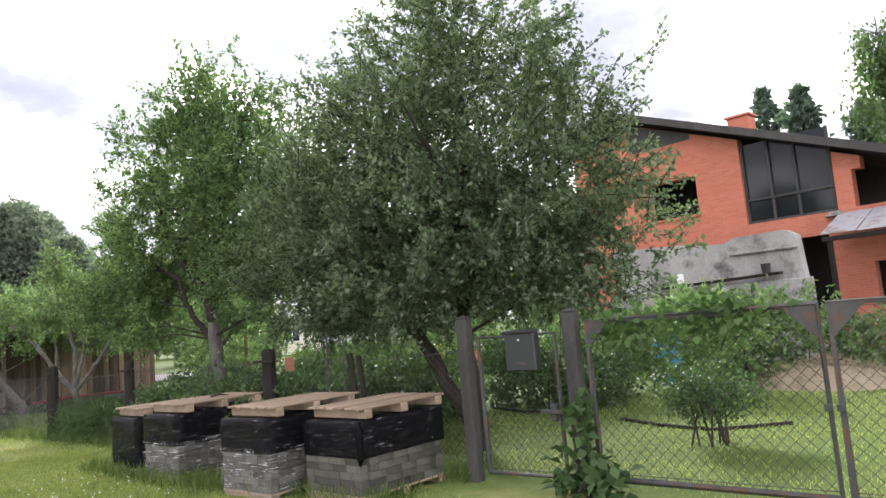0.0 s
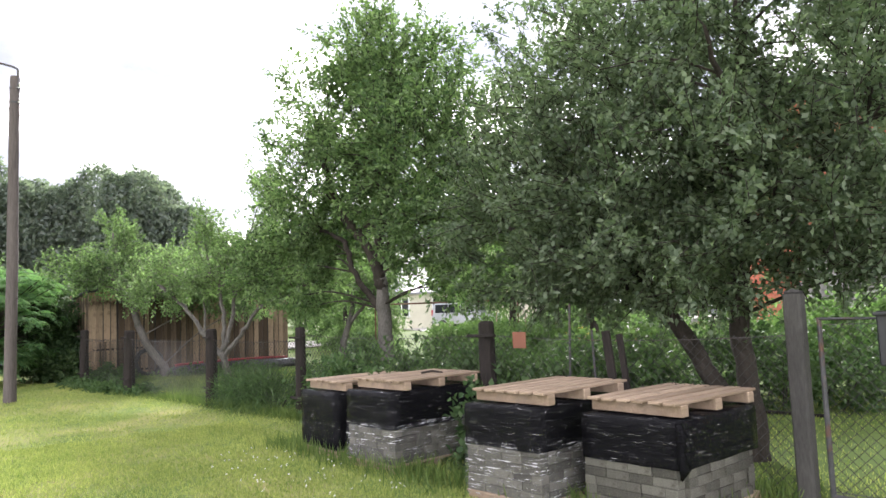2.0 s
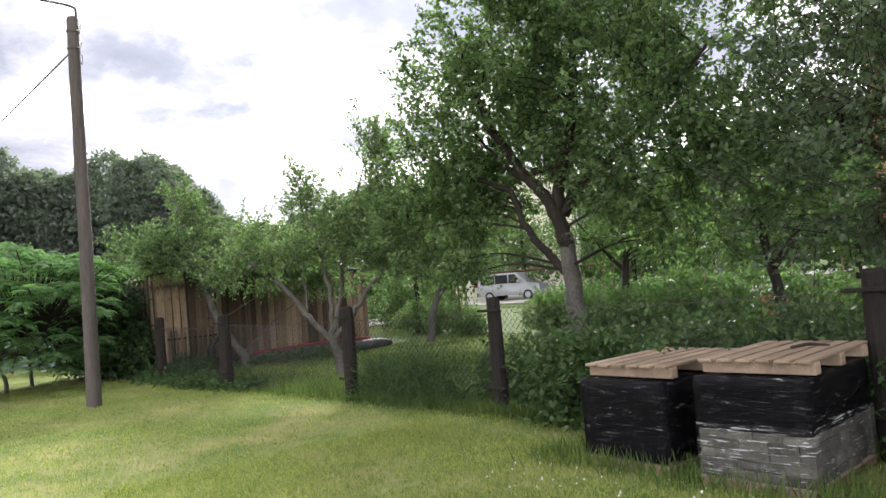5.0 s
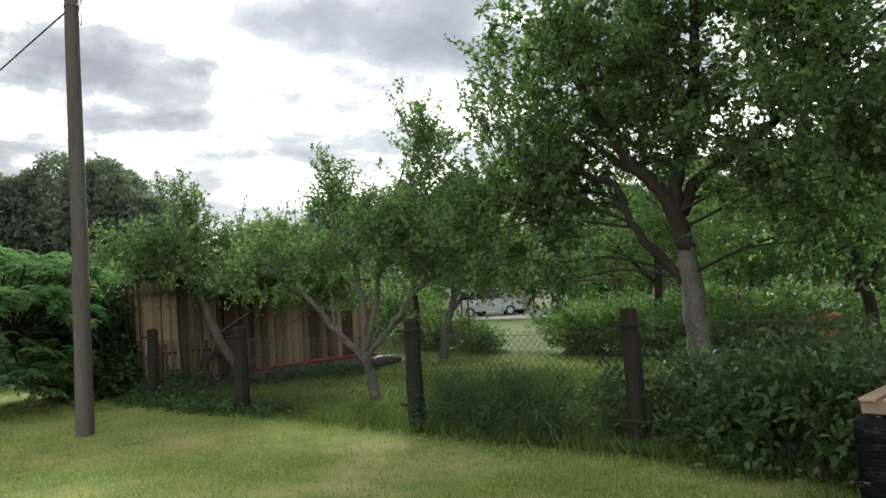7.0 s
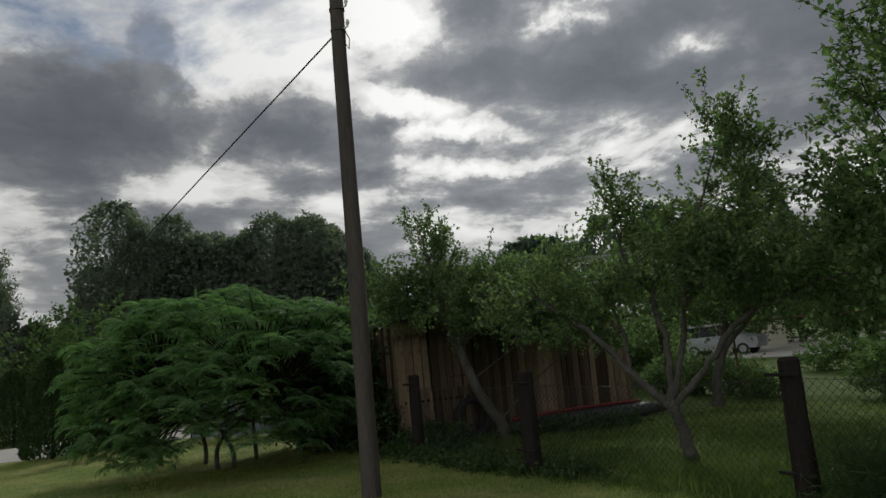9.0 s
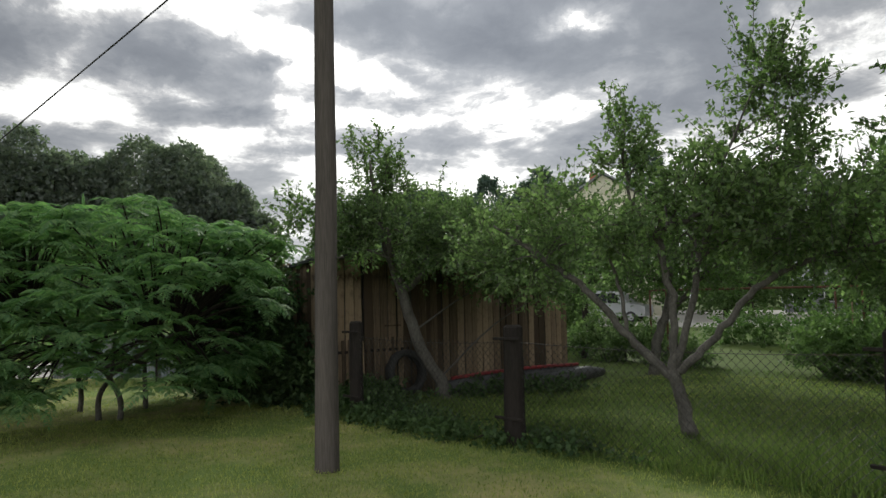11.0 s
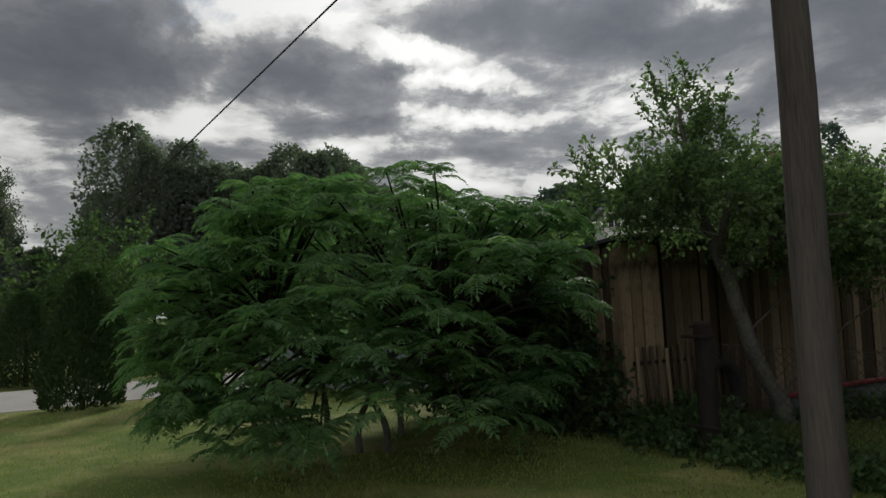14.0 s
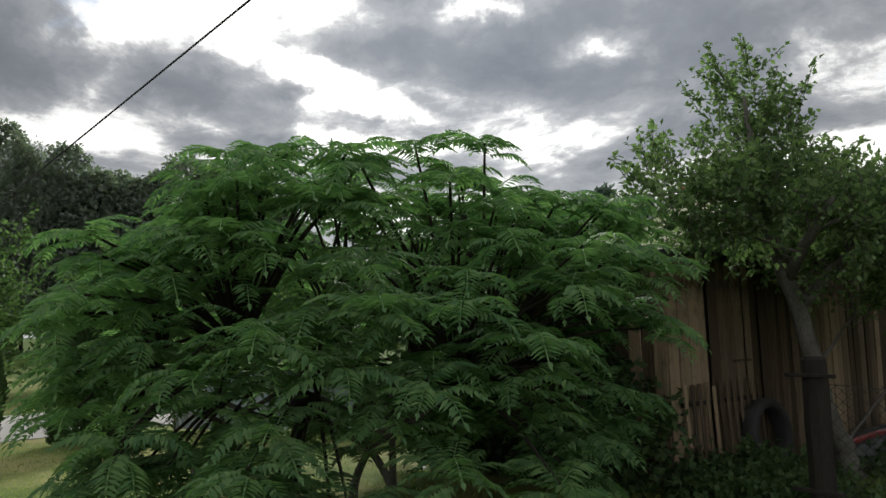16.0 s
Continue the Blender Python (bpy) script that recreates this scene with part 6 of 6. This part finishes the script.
# ---- van and far houses ----
def van():
    x, y = -41.4, 31.4
    root = thing("van", pose(x, y, ground_z(x, y) + 0.03, 0, 0, 22), "parked silver passenger van on the gravel yard", "car")
    prof = [(-2.2, 0.35), (2.15, 0.35), (2.25, 0.6), (2.2, 0.95), (1.35, 1.12), (0.7, 1.72), (0.3, 1.82), (-1.9, 1.84), (-2.12, 1.7), (-2.25, 0.9)]
    n = len(prof)
    v = []
    for s, k in ((-0.88, 1.0), (-0.9, 1.0), (0.9, 1.0), (0.88, 1.0)):
        for a, z in prof:
            w = s * (1 - 0.10 * max(0, z - 0.95))
            v.append((a * (0.995 if abs(s) < 0.89 else 0.97), w, z))
    f = [tuple(range(n)), tuple(3 * n + i for i in range(n))[::-1]]
    for r in range(3):
        f += [(r * n + i, (r + 1) * n + i, (r + 1) * n + (i + 1) % n, r * n + (i + 1) % n) for i in range(n)]
    part("body", Geo().add(v, f), SILVER, root)
    for s in (-1, 1):
        for a, b, c in ((-1.95, -0.95, 0), (-0.88, 0.02, 0), (0.1, 0.95, 0.42)):
            yy = [s * (0.905 * (1 - 0.10 * (z - 0.95)) + 0.006) for z in (1.12, 1.68)]
            part("side_window", Geo().add([(a, yy[0], 1.12), (b, yy[0], 1.12), (b - c, yy[1], 1.68), (a, yy[1], 1.68)] + [(a, yy[0] - 0.02 * s, 1.12), (b, yy[0] - 0.02 * s, 1.12), (b - c, yy[1] - 0.02 * s, 1.68), (a, yy[1] - 0.02 * s, 1.68)],
                 [(0, 1, 2, 3), (7, 6, 5, 4), (0, 4, 5, 1), (1, 5, 6, 2), (2, 6, 7, 3), (3, 7, 4, 0)]), GLASS, root)
        part("rear_lamp", Geo().box((-2.27, s * 0.82 - 0.07, 0.95), (-2.17, s * 0.82 + 0.07, 1.35), None, 0.02), LAMP_RED, root)
        part("mirror", Geo().box((0.75, s * 1.0 - 0.1, 1.12), (0.9, s * 1.0 + 0.1, 1.3), None, 0.03), SILVER, root)
        for a in (-1.35, 1.4):
            w = part("wheel", Geo().tube([(a, s * 0.72, 0.32), (a, s * 0.93, 0.32)], 0.32, 18), RUBBER, root)
            part("rim", Geo().tube([(a, s * 0.925, 0.32), (a, s * 0.945, 0.32)], [0.2, 0.18], 12), SILVER, w)
    part("rear_window", Geo().box((-2.23, -0.62, 1.15), (-2.13, 0.62, 1.62), None, 0.02), GLASS, root)
    part("rear_bumper", Geo().box((-2.32, -0.85, 0.35), (-2.18, 0.85, 0.6), None, 0.04), RUBBER, root)


van()


def far_house(x, y, z, turn, w, d, h, roof, wall, label, rows=1, cols=4, flat=False):
    root = thing("house", pose(x, y, z, 0, 0, turn), label, "house", "houses beyond the garden")
    part("wall", Geo().box((-w / 2, -d / 2, -0.3), (w / 2, d / 2, h)), wall, root)
    if flat:
        part("roof", Geo().box((-w / 2 - 0.5, -d / 2 - 0.6, h), (w / 2 + 0.5, d / 2 + 0.5, h + 0.3), None, 0.03), ROOF_GREY, root)
    else:
        a, b = w / 2 + 0.4, d / 2 + 0.4
        e = h - 0.15
        v = [(-b0, s, z0) for b0 in (a, -a) for s, z0 in ((-b, e), (0, h + roof), (b, e))]
        v += [(p, q, r + 0.15) for p, q, r in v]
        part("roof", Geo().add(v, [(0, 3, 4, 1), (1, 4, 5, 2), (6, 7, 10, 9), (7, 8, 11, 10), (0, 6, 9, 3), (2, 5, 11, 8), (0, 1, 7, 6), (1, 2, 8, 7), (3, 9, 10, 4), (4, 10, 11, 5)]), ROOF_GREY, root)
        for s in (-1, 1):
            t = s * (w / 2 - 0.004)
            part("gable", Geo().add([(t, -d / 2, h - 0.01), (t, d / 2, h - 0.01), (t, 0, h + roof - 0.1), (t - s * 0.2, -d / 2, h - 0.01), (t - s * 0.2, d / 2, h - 0.01), (t - s * 0.2, 0, h + roof - 0.1)], [(0, 1, 2), (5, 4, 3), (0, 3, 4, 1), (1, 4, 5, 2), (2, 5, 3, 0)]), wall, root)
        part("chimney", Geo().box((-0.4, 0.4, h + roof - 1.2), (0.4, 1.1, h + roof + 0.9), None, 0.02), BRICK, root)
    floor = h / rows
    for r in range(rows):
        for c in range(cols):
            cx = -w / 2 + w * (c + 0.5) / cols
            z0 = r * floor + floor * 0.36
            win = part("window", Geo().box((cx - 0.55, -d / 2 - 0.03, z0), (cx + 0.55, -d / 2 + 0.05, z0 + floor * 0.48)), GLASS, root)
            part("frame", Geo().box((cx - 0.63, -d / 2 - 0.05, z0 - 0.08), (cx - 0.53, -d / 2 + 0.04, z0 + floor * 0.48 + 0.08)).box((cx + 0.53, -d / 2 - 0.05, z0 - 0.08), (cx + 0.63, -d / 2 + 0.04, z0 + floor * 0.48 + 0.08))
                 .box((cx - 0.03, -d / 2 - 0.045, z0), (cx + 0.03, -d / 2 + 0.04, z0 + floor * 0.48)), WHITE_PAINT, win)
            part("sill", Geo().box((cx - 0.7, -d / 2 - 0.1, z0 - 0.1), (cx + 0.7, -d / 2 + 0.02, z0 - 0.04)), WHITE_PAINT, win)
    return root


far_house(-71.5, 49.0, 0.3, 57, 11, 9, 9.8, 0, WHITE_WALL, "tall white house with a flat grey roof and window band", 4, 6, True)
far_house(-53.5, 45.5, 0.3, 130, 9, 8, 8.6, 2.6, PLASTER, "cream gabled house behind the garden trees", 3, 3)
far_house(-41.0, 60.0, 0.3, 30, 9, 7, 2.5, 1.6, ROOF_GREY, "low grey house with a grey roof behind the garden", 1, 4)
far_house(-52.0, 31.0, 0.3, 62, 12, 6, 2.8, 1.2, PLASTER, "long low cream outbuilding beside the yard", 1, 4)


# ---- far trees ----
def crown_cloud(rng, n, prof, h0, h1, r, size, lump=0.3, seed=0):
    u = rng.uniform(0, 1, n)
    a = rng.uniform(0, 2 * math.pi, n)
    rr = np.array([prof(v) for v in u]) * r * rng.uniform(0.35, 1.0, n) ** 0.5
    k = np.array([1 + lump * noise.noise(Vector((math.cos(b) * 1.6, math.sin(b) * 1.6, v * 5 + seed))) for b, v in zip(a, u)])
    p = np.stack([np.cos(a) * rr * k, np.sin(a) * rr * k, h0 + (h1 - h0) * u * (1 + 0.06 * (k - 1))], 1)
    return leaf_quads(rng, p, rng.normal(size=(n, 3)) + np.array([0, 0, -0.2]), size, size * 0.6)


def round_profile(v):
    return math.sqrt(max(0.0, 1 - (2 * v - 0.85) ** 2 * 0.75)) if v < 0.98 else 0.3


def pine_profile(v):
    return ((1 - v) ** 0.55 * min(1.0, 0.25 + 2.2 * v)) * (0.7 + 0.3 * math.sin(v * 38)) + 0.02


def forest(label, spots, mat, seed, size=0.7, count=1500, prof=round_profile, wide=0.22, trunks=True):
    rng = np.random.default_rng(seed)
    arrays, wood = [], Geo()
    for i, (x, y, h) in enumerate(spots):
        q = crown_cloud(rng, count, prof, h * 0.12, h, h * wide * rng.uniform(0.85, 1.25), size, 0.45, seed + i * 7)
        arrays.append(q + np.array([x, y, ground_z(x, y)]))
        wood.tube([(x, y, -0.2), (x, y, h * 0.85)], [0.22, 0.05], 5, False)
    root = thing("far_wood", pose(0, 0, 0), label, "trees", kind="stuff")
    part("crowns", quads("crowns", np.concatenate(arrays), mat), None, root)
    part("trunks", wood, BARK, root)


rng0 = np.random.default_rng(77)
spots = [(-104 + rng0.normal() * 3.0, y + rng0.normal() * 0.9, 21.0 + 0.9 * rng0.normal()) for y in np.arange(2.5, 31, 2.0)]
spots += [(-111 + rng0.normal() * 3, y, 17.5 + 1.5 * rng0.normal()) for y in np.arange(0, 32, 3.4)]
spots += [(-104 + rng0.normal() * 4, y + rng0.normal(), 9.5 + 1.5 * rng0.normal()) for y in np.arange(-62, 0, 3.4)]
spots += [(-103 + rng0.normal() * 2, -12.5 + k * 1.6, 15.0 + rng0.normal()) for k in range(-4, 2)]
forest("dark mixed wood along the horizon", spots, HAZED_LEAF, 78, 0.62, 5200)
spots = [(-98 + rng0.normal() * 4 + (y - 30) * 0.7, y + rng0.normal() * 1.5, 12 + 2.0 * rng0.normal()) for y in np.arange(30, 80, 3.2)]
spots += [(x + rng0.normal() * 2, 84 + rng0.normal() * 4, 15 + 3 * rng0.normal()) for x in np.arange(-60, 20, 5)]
forest("lower dark wood behind the houses", spots, HAZED_LEAF, 79, 0.9, 2200)
forest("dark trees behind the white house", [(-86 + rng0.normal() * 3 + k * 1.7, 46 + k * 1.7, 14.5 + rng0.normal() * 1.6) for k in range(11)], HAZED_PINE, 80, 0.6, 3200, round_profile, 0.2)
forest("pines behind the brick house", [(-24 + k * 2.6 + rng0.normal() * 0.6, 55 + rng0.normal() * 3, 14.2 + rng0.normal() * 1.2) for k in range(7)], HAZED_PINE, 81, 0.6, 2600, pine_profile, 0.24)
forest("leafy trees behind the brick house", [(-30 + k * 5.5, 50 + rng0.normal() * 3, 11 + rng0.normal() * 1.5) for k in range(8)], HAZED_LEAF, 82, 0.6, 2600)
forest("garden trees between the houses", [(-46 + k * 4.2 + rng0.normal(), 38 + rng0.normal() * 2 + k * 1.6, 7.5 + rng0.normal()) for k in range(7)], LIGHT_LEAF, 83, 0.4, 1600, round_profile, 0.32)


def birch(x, y, h, seed, label, wide=0.17):
    rng = np.random.default_rng(seed)
    root = thing("birch", pose(x, y, ground_z(x, y)), label, "birch", "tall birches")
    g = Geo().tube([(0, 0, -0.2), (0.2, 0, h * 0.5), (0, 0.2, h * 0.97)], [0.24, 0.14, 0.03], 8)
    rnd = random.Random(seed)
    arrays = []
    for k in range(70):
        u = rnd.uniform(0.22, 0.99)
        a = rnd.uniform(0, 6.28)
        ln = h * wide * (1.05 - 0.75 * max(0, u - 0.35)) * rnd.uniform(0.5, 1.1)
        s = Vector((0.1, 0.1, h * u * 0.92))
        e = s + Vector((math.cos(a) * ln, math.sin(a) * ln, ln * 0.75))
        g.tube([s, e], [0.05, 0.01], 4, False)
        n = 130
        t = rng.uniform(0.25, 1.05, n)[:, None]
        p = np.array(s) * (1 - t) + np.array(e) * t + rng.normal(size=(n, 3)) * (0.28, 0.28, 0.3)
        p[:, 2] -= rng.uniform(0, 1.7, n)
        arrays.append(leaf_quads(rng, p, rng.normal(size=(n, 3)) * 0.5 + np.array([0, 0, -1.0]), 0.34, 0.17))
    part("trunk", g, PALE_BARK, root, smooth=True)
    part("crown", quads("crown", np.concatenate(arrays), BIRCH_LEAF if y > 30 and x > -30 else HAZED_LEAF), None, root)


birch(-10.5, 46.5, 17.6, 91, "tall pale birch with hanging twigs behind the brick house", 0.16)
birch(-5.0, 45.0, 15.0, 92, "tall pale birch with hanging twigs behind the brick house", 0.18)
birch(-101.0, 3.2, 22.5, 93, "tall birch standing out of the far wood")
birch(-100.0, 27.0, 18.5, 94, "tall birch at the end of the far wood")
birch(-99.0, -10.5, 18.5, 95, "tall birch standing before the far wood")


# ---- lawn blades ----
def lawn():
    rng = np.random.default_rng(101)
    zones = [(-26, -2, -0.9, 5.4, 160000), (-14, -5, 1.0, 4.6, 80000), (-9.5, -1, 6.2, 13.0, 26000), (-24, -13, 5.2, 13.0, 34000), (-34, -24, -5.5, 3.0, 26000)]
    arrays = []
    for xa, xb, ya, yb, n in zones:
        p = np.stack([rng.uniform(xa, xb, n), rng.uniform(ya, yb, n), np.zeros(n)], 1)
        keep = np.array([noise.noise(Vector((q[0] * 0.7, q[1] * 0.7, 0))) + 0.6 * noise.noise(Vector((q[0] * 3, q[1] * 3, 5))) for q in p]) > rng.uniform(-0.9, 0.25, n)
        p = p[keep]
        d = rng.normal(size=(len(p), 3)) * (0.55, 0.55, 0) + np.array([0, 0, 1.0])
        arrays.append(leaf_quads(rng, p, d, 0.045, 0.009, 0.0))
    tagged(new("lawn_grass", quads("lawn_grass", np.concatenate(arrays), BLADE)), "short uneven grass blades of the lawn", "grass", kind="stuff")
    # taller edge along the fence and the stacks
    p = []
    for (xa, ya), (xb, yb) in zip(line, line[1:]):
        for k in range(1500):
            t = rng.uniform()
            p.append((xa + (xb - xa) * t, ya + (yb - ya) * t + rng.normal() * 0.16, 0))
    for k in range(2500):
        x = rng.uniform(-11.6, -6.0)
        p.append((x, 4.25 + 0.06 * (x + 11) + rng.normal() * 0.18 + (0.35 if x > -8.2 else 0), 0))
    # unmown orchard grass, longer towards the old trees
    for k in range(60000):
        x, y = rng.uniform(-25, -11.5), 5.2 + 9 * rng.uniform() ** 1.6
        if noise.noise(Vector((x * 0.8, y * 0.8, 2))) > rng.uniform(-0.7, 0.4):
            p.append((x, y, 0))
    p = np.array(p)
    d = rng.normal(size=(len(p), 3)) * (0.4, 0.4, 0) + np.array([0, 0, 1.0])
    tall = np.where(p[:, 0] > -18.5, 0.20, 0.10) * np.where(p[:, 1] > 9, 0.6, 1.0)
    tagged(new("edge_grass", quads("edge_grass", leaf_quads(rng, p, d, tall, 0.012, 0.0), LONG_GRASS)), "longer unmown grass along the fence", "grass", kind="stuff")


lawn()


def clover():
    rng = np.random.default_rng(7)
    n = 70
    p = np.stack([rng.uniform(-11.5, -8.2, n), rng.uniform(3.0, 4.1, n), np.full(n, 0.045)], 1)
    p = np.repeat(p, 4, 0)
    d = rng.normal(size=(len(p), 3)) + np.array([0, 0, 1.0])
    tagged(new("clover_flowers", quads("clover_flowers", leaf_quads(rng, p, d, 0.018, 0.012), WHITE_PETAL)), "tiny white clover flowers in the lawn", "flowers", kind="stuff")


clover()
